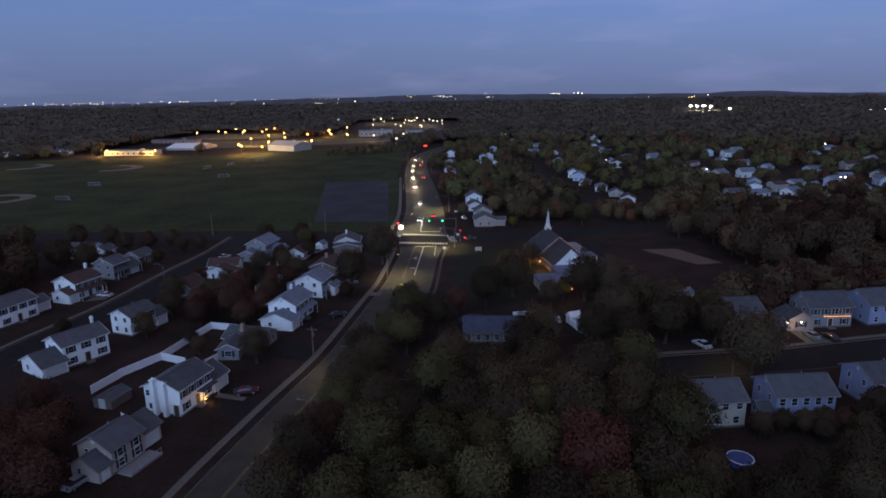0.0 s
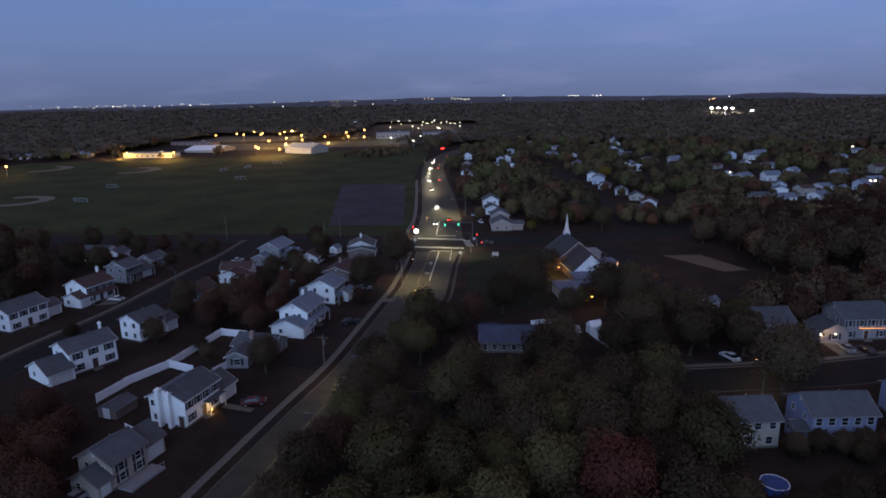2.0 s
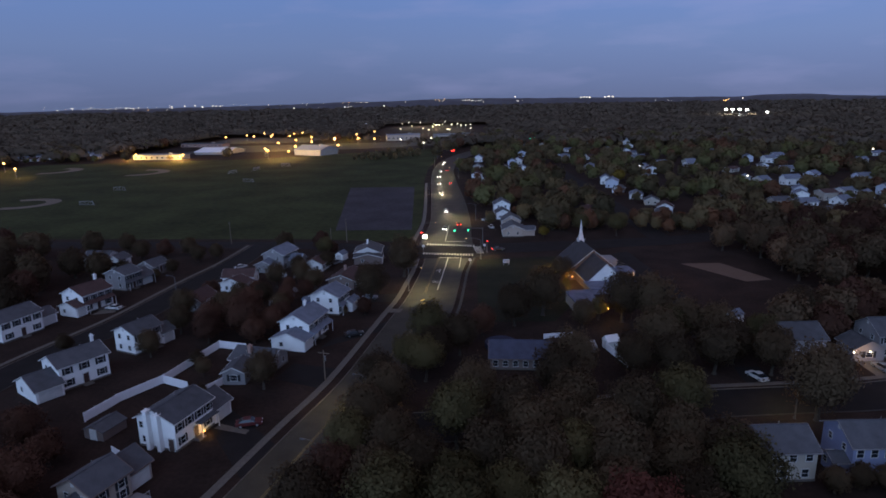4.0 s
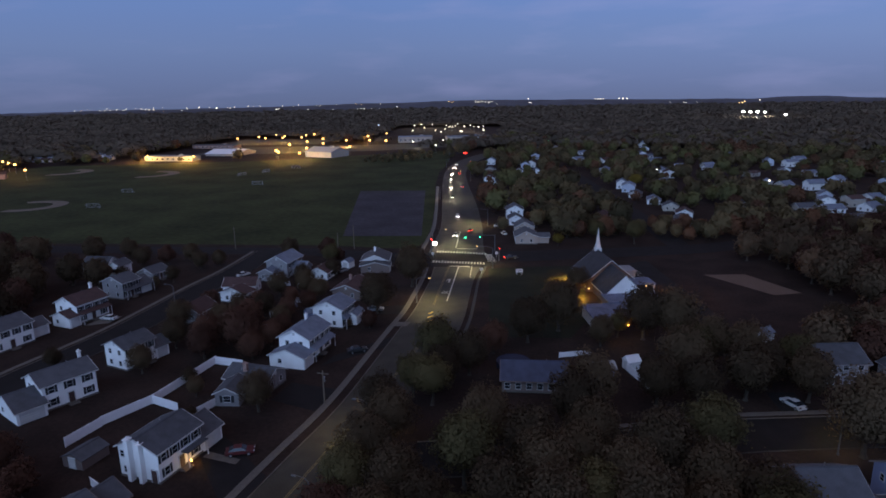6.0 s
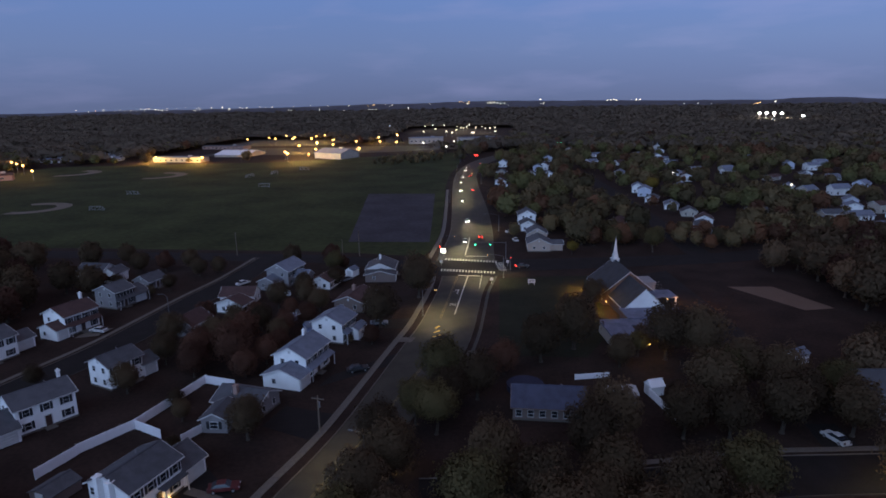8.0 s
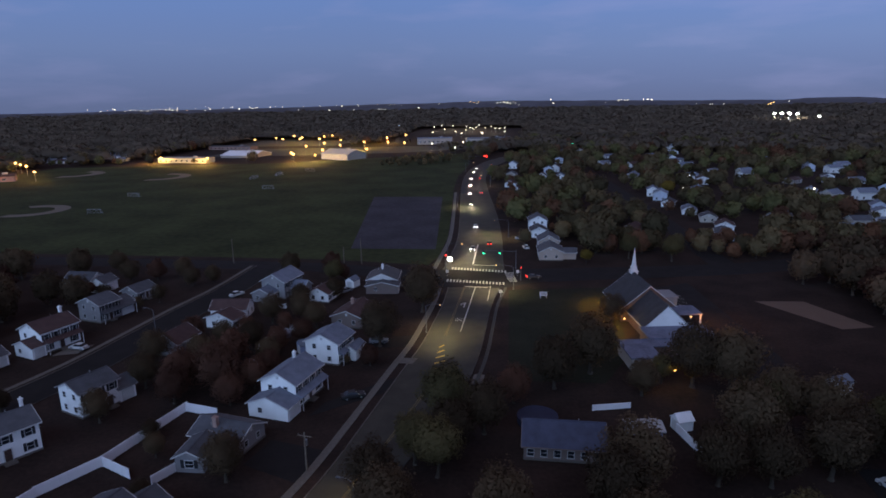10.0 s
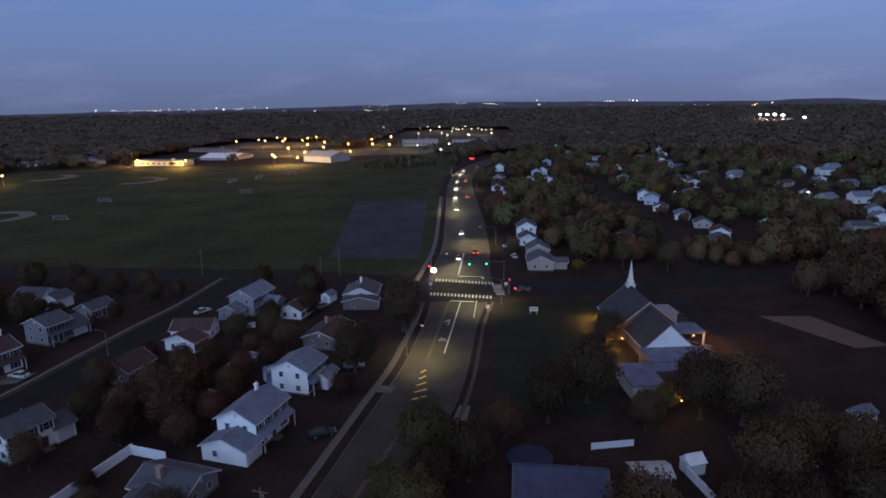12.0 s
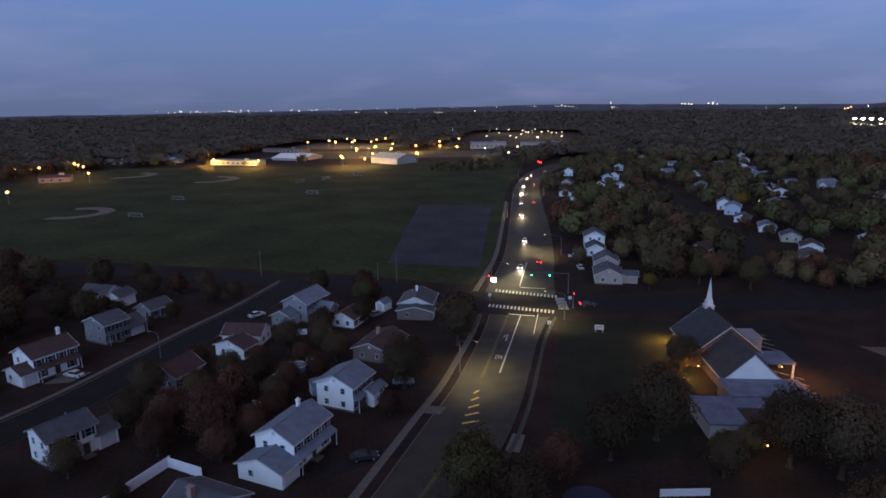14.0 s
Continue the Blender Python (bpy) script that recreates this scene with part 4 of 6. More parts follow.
pool(44.8, 82.6, 1.9, POOL, "round above-ground pool with a blue cover")
pool(7.5, 143.8, 3.6, POOL_DARK, "large round pool under a dark cover")
pool(-52.6, 181.4, 1.9, POOL_GREY, "small round pool under a grey cover")

patch("driveway", [(-22.0, 153.0), (-20.4, 160.6), (-32.6, 148.4), (-34.2, 142.8)], 0.03, OLD_ASPHALT, "dark asphalt driveway of the white house", "driveway")
patch("driveway", [(-28.6, 122.4), (-26.6, 131.6), (-38.0, 134.6), (-39.8, 127.0)][::-1], 0.03, OLD_ASPHALT, "dark driveway of the ranch house", "driveway")
patch("driveway", [(-34.2, 92.6), (-32.2, 102.6), (-43.8, 114.2), (-45.6, 108.2)][::-1], 0.03, OLD_ASPHALT, "dark driveway with a red car", "driveway")
patch("driveway", [(-20.0, 176.0), (-19.2, 184.0), (-31.0, 181.6), (-31.6, 176.0)][::-1], 0.03, OLD_ASPHALT, "dark driveway near the street lamp", "driveway")
patch("driveway", [(-97.5, 168.0), (-96.8, 173.4), (-102.0, 171.6), (-102.6, 166.2)][::-1], 0.03, CONCRETE, "short concrete driveway", "driveway")
patch("driveway", [(54.6, 124.4), (60.6, 124.8), (60.4, 133.0), (55.2, 132.8)], 0.03, OLD_ASPHALT, "dark driveway with a parked car", "driveway")
patch("driveway", [(81.6, 127.4), (87.6, 128.4), (87.2, 136.4), (81.6, 135.8)], 0.03, CONCRETE, "driveway lit by porch lamps", "driveway")
patch("front_path", [(-44.4, 107.4), (-44.0, 109.0), (-38.0, 107.0), (-38.2, 105.6)][::-1], 0.045, CONCRETE, "pale garden path curving to the porch", "path")
patch("front_path", [(-21.6, 167.2), (-21.2, 170.2), (-17.6, 170.0), (-18.4, 167.0)][::-1], 0.03, CONCRETE, "concrete path to the kerb", "path")
patch("front_path", [(-5.4, 157.0), (-4.6, 162.6), (-2.4, 162.4), (-3.0, 156.6)][::-1], 0.03, CONCRETE, "pale concrete apron at the kerb", "path")


# ---- street furniture ----
def lamp_light(name, x, y, z, color, watts, size=0.4, aim=None, angle=0.0):
    data = bpy.data.lights.new(name, "SPOT" if aim else "POINT")
    data.energy, data.color, data.shadow_soft_size = watts, color, size
    if aim:
        data.spot_size, data.spot_blend = radians(angle), 0.5
    ob = new(name, data)
    ob.matrix_world = look((x, y, z), aim) if aim else pose(x, y, z)
    return ob


SODIUM, WARM, COOL = (1.0, 0.80, 0.44), (1.0, 0.80, 0.52), (0.85, 0.93, 1.0)


def street_lamp(x, y, turn, h=7.4, arm=2.6, watts=0.0, bulb=None, label="grey street lamp with a curved arm over the road", color=SODIUM):
    root = thing("street_lamp", pose(x, y, 0, 0, 0, turn), label, "street lamp", "street lamps")
    part("pole", Geo().tube((0, 0, 0), (0, 0, h), 0.13, 0.08).tube((0, 0, 0), (0, 0, 0.35), 0.24, 0.20), DULL_STEEL, root)
    g = Geo()
    pts = [(0, 0, h), (arm * 0.35, 0, h + 0.45), (arm * 0.75, 0, h + 0.6), (arm, 0, h + 0.55)]
    for a, b in zip(pts, pts[1:]):
        g.tube(a, b, 0.05, 0.045, 6)
    part("arm", g, DULL_STEEL, root)
    head = part("head", Geo().box(arm + 0.25, 0, h + 0.45, 0.8, 0.32, 0.16, 0, 0.7), DULL_STEEL, root)
    part("lens", Geo().box(arm + 0.28, 0, h + 0.38, 0.55, 0.24, 0.07), bulb or GLASS, head)
    if watts:
        p = root.matrix_world @ Vector((arm + 0.28, 0, h + 0.25))
        lamp_light("street_lamp_light", p.x, p.y, p.z, color, watts, 0.25, (p.x, p.y, 0), 146)
    return root


street_lamp(-17.6, 185.8, -8, 7.0, 3.4, 4400, BULB_WARM)
street_lamp(-18.2, 252.0, -6, 7.0, 5.0, 6500, BULB_WARM)
street_lamp(4.4, 222.6, 172, 7.0, 5.0, 6500, BULB_WARM)
street_lamp(3.4, 296.0, 178, 7.0, 6.0, 5000, BULB_WARM)
street_lamp(-23.4, 372.0, 0, 7.0, 6.0, 5500, BULB_WARM)
street_lamp(-7.4, 452.0, 175, 7.0, 6.0, 6500, BULB_WARM)
street_lamp(-18.6, 114.6, 165, 6.2, 2.0, 1900)
street_lamp(-22.4, 92.6, 165, 6.2, 2.0, 600)
street_lamp(-29.2, 540.0, 0, 7.0, 6.0, 6500, BULB_WARM)
street_lamp(57.0, 111.6, 97, 6.2, 2.0, 1000, None, "grey street lamp over the residential street")
street_lamp(-86.6, 182.6, 165, 5.6, 2.4, 0, None, "grey street lamp over the side street, unlit")


def utility_pole(x, y, turn, h=9.5, label="weathered wooden utility pole with a crossarm"):
    root = thing("utility_pole", pose(x, y, 0, 0, 0, turn), label, "utility pole", "utility poles")
    part("pole", Geo().tube((0, 0, 0), (0, 0, h), 0.17, 0.11), WOOD, root)
    part("crossarm", Geo().box(0, 0, h - 0.7, 0.12, 2.4, 0.12), WOOD, root)
    for s in (-1.0, -0.4, 0.4, 1.0):
        part("insulator", Geo().tube((0, s, h - 0.58), (0, s, h - 0.36), 0.05, 0.04, 6), PLASTIC, root)
    if turn % 2 == 0:
        part("transformer", Geo().tube((0.32, 0, h - 2.4), (0.32, 0, h - 1.4), 0.24, 0.24, 10), METAL, root)
    return root


utility_pole(-48.8, 250.6, 11)
utility_pole(-29.0, 126.0, 78, 6.8)
utility_pole(-55.5, 252.0, 11, 6.0)
utility_pole(212.0, 296.0, 40, 11)
utility_pole(-96.0, 250.5, 3, 9.0)
utility_pole(-250, 628, 0, 14)
utility_pole(-348, 636, 0, 14)


def signal_head(parent, x, y, z, on, r=0.19):
    """Three lenses in a dark housing, facing the near road (local -y)."""
    head = part("signal_head", Geo().box(x, y, z, 0.42, 0.3, 1.25), PLASTIC, parent)
    for k, (mat, name) in enumerate(((BULB_GREEN, "green"), (None, "amber"), (BULB_RED, "red"))):
        lens = mat if name == on else PLASTIC
        part(name + "_lens", Geo().tube((x, y - 0.15, z + 0.24 + 0.4 * k), (x, y - 0.28, z + 0.24 + 0.4 * k), r, r * 0.9, 10), lens, head)


def traffic_light(x, y, turn, arm, heads, label, on="green", r=0.19, h=6.0):
    root = thing("traffic_light", pose(x, y, 0, 0, 0, turn), label, "traffic light", "traffic lights")
    part("pole", Geo().tube((0, 0, 0), (0, 0, h + 0.4), 0.16, 0.11).tube((0, 0, 0), (0, 0, 0.3), 0.3, 0.26), DULL_STEEL, root)
    part("mast_arm", Geo().tube((0, 0, h + 0.1), (arm, 0, h + 0.5), 0.10, 0.06), DULL_STEEL, root)
    for hx in heads:
        signal_head(root, hx, 0, h - 1.0, on, r)
    return root


traffic_light(5.6, 246.6, 180 + 4, 12.0, (), "galvanised traffic signal mast at the far corner")
tl = bpy.data.objects["traffic_light"]
for hx in (5.6, 11.0):
    head = part("signal_head", Geo().box(hx, 0, 5.2, 0.44, 0.3, 1.3), PLASTIC, tl)
    part("green_lens", Geo().tube((hx, 0.15, 5.5), (hx, 0.34, 5.5), 0.24, 0.22, 10), BULB_GREEN, head)
    part("amber_lens", Geo().tube((hx, 0.15, 5.9), (hx, 0.28, 5.9), 0.19, 0.17, 10), PLASTIC, head)
    part("red_lens", Geo().tube((hx, 0.15, 6.25), (hx, 0.28, 6.25), 0.17, 0.15, 10), PLASTIC, head)
traffic_light(6.8, 232.6, 90, 0.4, (0.1,), "traffic signal pole with a red lamp at the church corner", "red", 0.26, 4.2)
traffic_light(-18.2, 244.6, 0, 0.4, (0.1,), "traffic signal pole with red lamps at the field corner", "red", 0.22, 5.0)
traffic_light(-30.0, 600.0, 0, 16.0, (14.0, 15.8), "traffic signal with red lamps at the far end of the road", "red", 0.8, 7.0)
traffic_light(66.0, 705.0, 0, 8.0, (3.0, 6.5), "traffic signal with green lamps far along the road", "green", 0.7, 11.5)

sign = thing("lit_sign", pose(-17.4, 251.4, 0, 0, 0, -6), "small bright white lit sign box on a post", "sign")
part("post", Geo().box(0, 0.2, 0, 0.2, 0.2, 1.2), METAL, sign)
part("box", Geo().box(0, 0, 1.2, 1.5, 0.5, 1.4), BULB_SIGN, sign, "glowing white sign box")
part("cap", Geo().box(0, 0, 2.6, 1.6, 0.6, 0.1), METAL, sign)
board = thing("notice_board", pose(12.9, 214.8, 0, 0, 0, 3), "white church notice board on two legs", "sign")
part("panel", Geo().box(0, 0, 0.7, 2.2, 0.16, 1.15), TRIM, board)
for s in (-0.85, 0.85):
    part("leg", Geo().box(s, 0, 0, 0.14, 0.14, 0.7), TRIM, board)
    part("lettering_bar", Geo().box(0, -0.09, 1.25 + 0.2 * s, 1.6, 0.02, 0.12), PLASTIC, board)
for bx, by, lab in ((0.6, 215.0, "small white sign plate beside the kerb"), (-16.9, 236.0, "grey signal cabinet at the corner"), (6.0, 236.6, "pale crossing sign beside the kerb")):
    b = thing("post_sign", pose(bx, by, 0), lab, "sign")
    part("post", Geo().tube((0, 0, 0), (0, 0, 1.8), 0.05, 0.05, 6), METAL, b)
    part("plate", Geo().box(0, 0, 1.3, 0.9, 0.06, 0.9), TRIM, b)


def goal(x, y, turn, w=7.3):
    root = thing("soccer_goal", pose(x, y, 0, 0, 0, turn), "white soccer goal frame on the field", "goal", "soccer goals")
    for s in (-1, 1):
        part("post", Geo().tube((s * w / 2, 0, 0), (s * w / 2, 0, 2.4), 0.11, 0.11, 6), GOAL_PAINT, root)
        part("stay", Geo().tube((s * w / 2, 0, 2.4), (s * w / 2, 2.0, 0.06), 0.06, 0.06, 6), GOAL_PAINT, root)
    part("crossbar", Geo().tube((-w / 2, 0, 2.4), (w / 2, 0, 2.4), 0.11, 0.11, 6), GOAL_PAINT, root)
    part("ground_bar", Geo().tube((-w / 2, 2.0, 0.08), (w / 2, 2.0, 0.08), 0.08, 0.08, 6), GOAL_PAINT, root)
    net = Geo()
    for i in range(25):
        u = -w / 2 + w * i / 24
        net.tube((u, 0, 2.4), (u, 2.0, 0.06), 0.025, 0.025, 3)
    part("net", net, GOAL_PAINT, root)


for gx, gy, a in ((-157.2, 442.5, 3), (-232.4, 408.8, 0), (-218, 349.6, 5), (-161.6, 549.5, 0), (-190, 500, 60), (-178, 522, 70)):
    goal(gx, gy, a)


# ---- vehicles ----
def car(x, y, turn, paint, label, head=False, tail=False, group="cars"):
    """A saloon car; it faces local +x."""
    root = thing("car", pose(x, y, 0.02, 0, 0, turn), label, "car", group)
    prof = [(-2.25, 0.35), (2.25, 0.35), (2.28, 0.62), (2.1, 0.80), (1.05, 0.95), (-1.5, 0.98), (-2.2, 0.92), (-2.3, 0.6)]
    g, n = Geo(), len(prof)
    pts = [(px, s * 0.88 * (0.96 if pz > 0.9 else 1), pz) for s in (-1, 1) for px, pz in prof]
    g.add(pts, [tuple(range(n)), tuple(range(2 * n - 1, n - 1, -1))] + [(i, n + i, n + (i + 1) % n, (i + 1) % n) for i in range(n)])
    body = part("body", g, paint, root)
    cab = [(1.05, 0.95, 0.84), (0.35, 1.42, 0.66), (-0.95, 1.44, 0.66), (-1.75, 0.98, 0.82)]
    pts = [(px, s * w, pz) for s in (-1, 1) for px, pz, w in cab]
    part("cabin", Geo().add(pts, [(0, 1, 2, 3), (7, 6, 5, 4), (0, 4, 5, 1), (1, 5, 6, 2), (2, 6, 7, 3), (3, 7, 4, 0)]), GLASS, root)
    part("roof", Geo().box(-0.3, 0, 1.42, 1.36, 1.30, 0.06, 0, 0.9), paint, root)
    for wx in (-1.4, 1.4):
        for s in (-1, 1):
            tyre = part("tyre", Geo().tube((wx, s * 0.72, 0.33), (wx, s * 0.92, 0.33), 0.33, 0.33, 12), RUBBER, root)
            part("rim", Geo().tube((wx, s * 0.90, 0.33), (wx, s * 0.94, 0.33), 0.2, 0.2, 10), METAL, tyre)
    for s in (-1, 1):
        # lit headlights are drawn larger, so the ball includes their bloom
        part("headlight", Geo().ball(2.24, s * 0.62, 0.68, 0.21 if head else 0.13, 4, 8, 0.7), HEADLAMP if head else TRIM, root)
        part("taillight", Geo().box(-2.27, s * 0.66, 0.68, 0.08, 0.42, 0.30), BULB_TAIL if tail else DOOR, root)
    return root


def car_paint(name, c):
    return material(name, c, 0.5, 0.05, 2.0, 4.0, spec=0.5)


P_BLACK, P_WHITE, P_RED, P_GREY = car_paint("black_paint", (0.015, 0.015, 0.017)), car_paint("white_paint", (0.5, 0.5, 0.5)), car_paint("red_paint", (0.07, 0.006, 0.007)), car_paint("grey_paint", (0.2, 0.21, 0.23))
car(-38.6, 108.6, 15, P_RED, "dark red car parked on the driveway")
car(-27.6, 150.6, 25, P_BLACK, "dark car parked on a driveway")
car(-28.2, 178.6, 10, P_GREY, "grey car parked beside a white house")
car(-98.8, 170.6, 170, P_WHITE, "white car parked at a house front")
car(57.6, 127.4, 110, P_WHITE, "white car parked on a pale driveway")
car(84.4, 131.4, 95, P_GREY, "grey car parked below the lit porch")
car(88.0, 130.2, 95, P_BLACK, "dark car parked on a driveway beside the kerb")
car(-78.2, 212.6, 60, P_WHITE, "white car parked at the red-roofed house")
car(7.6, 238.6, 187, P_BLACK, "dark car waiting at the crossing with red lamps", tail=True).matrix_world = pose(11.0, 235.0, 0.02, 0, 0, 14)
car(-55.0, 80.4, 70, P_GREY, "pale car parked beside the tan house")
car(-46.0, 218.0, 60, P_GREY, "grey car parked behind dark trees")
car(10.0, 276.0, 100, P_WHITE, "white car parked at the cream house")
car(8.4, 292.0, 5, P_WHITE, "pale car parked on a side drive")
def lane_point(frac, y):
    """The point a fraction across the far road at y."""
    for (a, b), (c, d) in zip(zip(FAR_LEFT, FAR_RIGHT), zip(FAR_LEFT[1:], FAR_RIGHT[1:])):
        y0, y1 = a[1] + (b[1] - a[1]) * frac, c[1] + (d[1] - c[1]) * frac
        if y0 <= y <= y1:
            break
    x0, x1 = a[0] + (b[0] - a[0]) * frac, c[0] + (d[0] - c[0]) * frac
    return x0 + (x1 - x0) * (y - y0) / (y1 - y0), y


for k, (frac, y, way, paint) in enumerate(((0.40, 273, -1, P_GREY), (0.40, 316, -1, P_WHITE), (0.32, 377, -1, P_BLACK), (0.30, 417, -1, P_WHITE), (0.32, 456, -1, P_GREY), (0.36, 490, -1, P_WHITE), (0.34, 536, -1, P_GREY), (0.30, 560, -1, P_BLACK),
                                         (0.72, 282, 1, P_BLACK), (0.72, 420, 1, P_GREY), (0.72, 494, 1, P_BLACK), (0.7, 590, 1, P_WHITE))):
    cx, cy = lane_point(frac, y)
    dx, dy = lane_point(frac, y + 8)
    heading = math.degrees(math.atan2(dy - cy, dx - cx)) + (180 if way < 0 else 0)
    car(cx, cy, heading, paint, "car in the queue with bright headlamps" if way < 0 else "car driving away with red tail lamps", head=way < 0, tail=way > 0, group="cars on the far road")
    if way < 0 and k < 6:
        r = radians(heading)
        lamp_light("headlamp_beam", cx + 2.4 * math.cos(r), cy + 2.4 * math.sin(r), 0.7, (1.0, 0.88, 0.66), 3500, 0.12, (cx + 26 * math.cos(r), cy + 26 * math.sin(r), 0), 70)

# lamps of houses and church
lamp_light("porch_light", -44.9, 105.3, 0.7, (1.0, 0.60, 0.18), 60, 0.12)
solid("porch_lamp", Geo().ball(-45.3, 105.4, 0.7, 0.2), BULB_WARM, "glowing porch lamp on the white house", "lamp")
lamp_light("church_light", 29.4, 190.0, 1.3, (1.0, 0.50, 0.08), 1100, 0.2)
solid("church_lamp", Geo().ball(31.2, 190.4, 2.9, 0.18), BULB_WARM, "orange lamp at the church's side", "lamp")
lamp_light("church_light", 27.4, 210.8, 1.4, (1.0, 0.52, 0.09), 2000, 0.2)
lamp_light("church_light", 52.0, 193.0, 3.4, (1.0, 0.36, 0.08), 2600, 0.2)
solid("church_lamp", Geo().ball(47.6, 192.2, 3.1, 0.14), BULB_WARM, "orange lamp under the canopy", "lamp")
lamp_light("church_light", 35.0, 158.6, 4.0, (1.0, 0.52, 0.08), 240, 0.1)
solid("church_lamp", Geo().ball(35.0, 158.9, 3.7, 0.14), BULB_WARM, "orange garden lamp glowing among leaves", "lamp")
lamp_light("garage_light", 82.0, 133.4, 2.6, (1.0, 0.55, 0.22), 240, 0.15)
for gx in (80.6, 83.9):
    solid("garage_lamp", Geo().ball(gx, 134.9, 2.4, 0.22), BULB_WHITE, "bright lamp beside the garage door", "lamp")
solid("eave_lights", Geo().box(93.5, 136.9, 2.9, 6.5, 0.08, 0.07), glowing("orange_string_lights", (1.0, 0.36, 0.06), 2.2), "orange string lights along a porch eave", "lamp")

# ---- lamps past the field, the flood lamps and the far lights ----
# r is far wider than a real lamp: the globe's size includes its halo
def lamp_posts(rows, h, bulb, r, watts, color, label):
    pole, ball = Geo().tube((0, 0, 0), (0, 0, h), 0.12, 0.09, 6).mesh("pole", METAL), Geo().ball(0, 0, h + 0.2, r, 4, 8, 0.8).mesh("globe", bulb)
    for i, (x, y) in enumerate(rows):
        root = thing("lamp_post", pose(x, y, 0), label, "lamp post", "distant lamp posts")
        for me in (pole, ball):
            ob = new(me.name, me)
            ob.parent = root
        if watts and i % 2 == 0:
            lamp_light("lamp_post_light", x, y, h - 2.0, color, watts, 0.5)


SCHOOL = [
    (-225, 738),
    (-188, 678),
    (-219, 792),
    (-212, 844),
    (-266, 1054),
    (-188, 750),
    (-172, 805),
    (-143, 687),
    (-160, 895),
    (-141, 800),
    (-144, 961),
    (-118, 786),
    (-343, 878),
    (-325, 913),
    (-305, 884),
    (-317, 967),
    (-289, 920),
    (-279, 880),
    (-254, 887),
    (-263, 942),
    (-258, 970),
    (-211, 647),
    (-202, 627),
    (-150, 660),
]
SHOPS = [
    (-133, 1254),
    (-112, 1035),
    (-124, 1305),
    (-104, 1150),
    (-100, 1297),
    (-76, 1044),
    (-63, 990),
    (-63, 1098),
    (-69, 1234),
    (-50, 1204),
    (-49, 1309),
    (-33, 1000),
    (-30, 983),
    (-22, 1220),
    (-14, 1148),
    (3, 1165),
    (3, 1025),
    (-47, 785),
    (-82, 762),
    (-50, 698),
    (-60, 1183),
    (-54, 1159),
    (-32, 1175),
    (-6, 1145),
]
HOMES = [
    (121, 816),
    (166, 975),
    (131, 779),
    (306, 788),
    (294, 746),
    (126, 480),
    (127, 475),
    (106, 413),
    (299, 459),
    (228, 353),
    (177, 269),
    (360, 579),
    (89, 292),
    (7, 368),
    (5, 371),
    (137, 876),
    (177, 409),
    (185, 260),
]
lamp_posts([(-438, 521), (-461, 551), (-440, 563), (-422, 547), (-405, 533), (-448, 506), (-360, 486), (-327, 380)], 7.5, BULB_WARM, 1.0, 5000, (1.0, 0.52, 0.14), "lamp post with an orange lamp beside the field")
lamp_posts([(308, 788), (297, 746), (386, 673), (356, 573), (295, 452), (230, 352), (233, 352), (176, 268), (284, 799), (302, 783)], 5.0, BULB_WHITE, 0.8, 0, WARM, "yard lamp between distant trees")
lamp_posts(SCHOOL, 8.0, BULB_WARM, 1.3, 30000, (1.0, 0.55, 0.14), "tall lamp post with an orange globe of light")
lamp_posts(SHOPS, 8.0, BULB_WHITE, 0.95, 14000, WARM, "tall lamp post with a warm white lamp")
lamp_posts(HOMES, 4.0, BULB_WHITE, 0.55, 0, WARM, "small yard lamp among distant houses")
lamp_posts([(-202, 1242)], 10.0, BULB_COOL, 1.6, 0, COOL, "tall lamp post with a cool white lamp")
lamp_light("school_flood", -292, 618, 6.0, (1.0, 0.56, 0.12), 44000, 0.5)
lamp_light("school_flood", -344, 626, 6.0, (1.0, 0.56, 0.12), 36000, 0.5)
lamp_light("school_flood", -184, 636, 9.0, (1.0, 0.60, 0.24), 36000, 0.5)
lamp_light("school_flood", -384, 474, 5.0, (1.0, 0.45, 0.10), 3000, 0.5)
for bx, by in ((-290.5, 629.5), (-343.5, 637.5), (-189.0, 655.0)):
    solid("flood_lamp", Geo().ball(bx, by, 4.8, 1.0), BULB_WARM, "orange wall flood lamp on the school", "lamp")


def flood_mast(x, y, z, w, label):
    root = thing("flood_mast", pose(x, y, 0, 0, 0, -math.degrees(math.atan2(x, y))), label, "flood mast", "flood masts")
    part("mast", Geo().tube((0, 0.6, 0), (0, 0.6, z), 0.5, 0.3, 8), METAL, root)
    g = Geo()
    # balls widened to give the lamps' glare a solid shape
    for i in range(4):
        g.ball(-w / 2 + w * (i + 0.5) / 4, 0, z, w / (3.0 if i in (1, 2) else 4.4), 5, 10)
    part("lamp_bank", g, BULB_FLOOD, root)


for fx, fy, fz, fw in [
    (555, 1394, 21, 4.7),
    (567, 1389, 21, 4.7),
    (580, 1384, 21, 4.7),
    (593, 1378, 20, 4.7),
    (628, 1362, 15, 4.7),
    (849, 1236, 11, 5.1),
    (869, 1223, 12, 2.6),
]:
    flood_mast(fx, fy, fz, 1.15 * fw, "tall stadium mast with a blinding white lamp bank")
lamp_light("stadium_light", 574, 1376, 24.0, (1.0, 0.96, 0.88), 260000, 1.0)

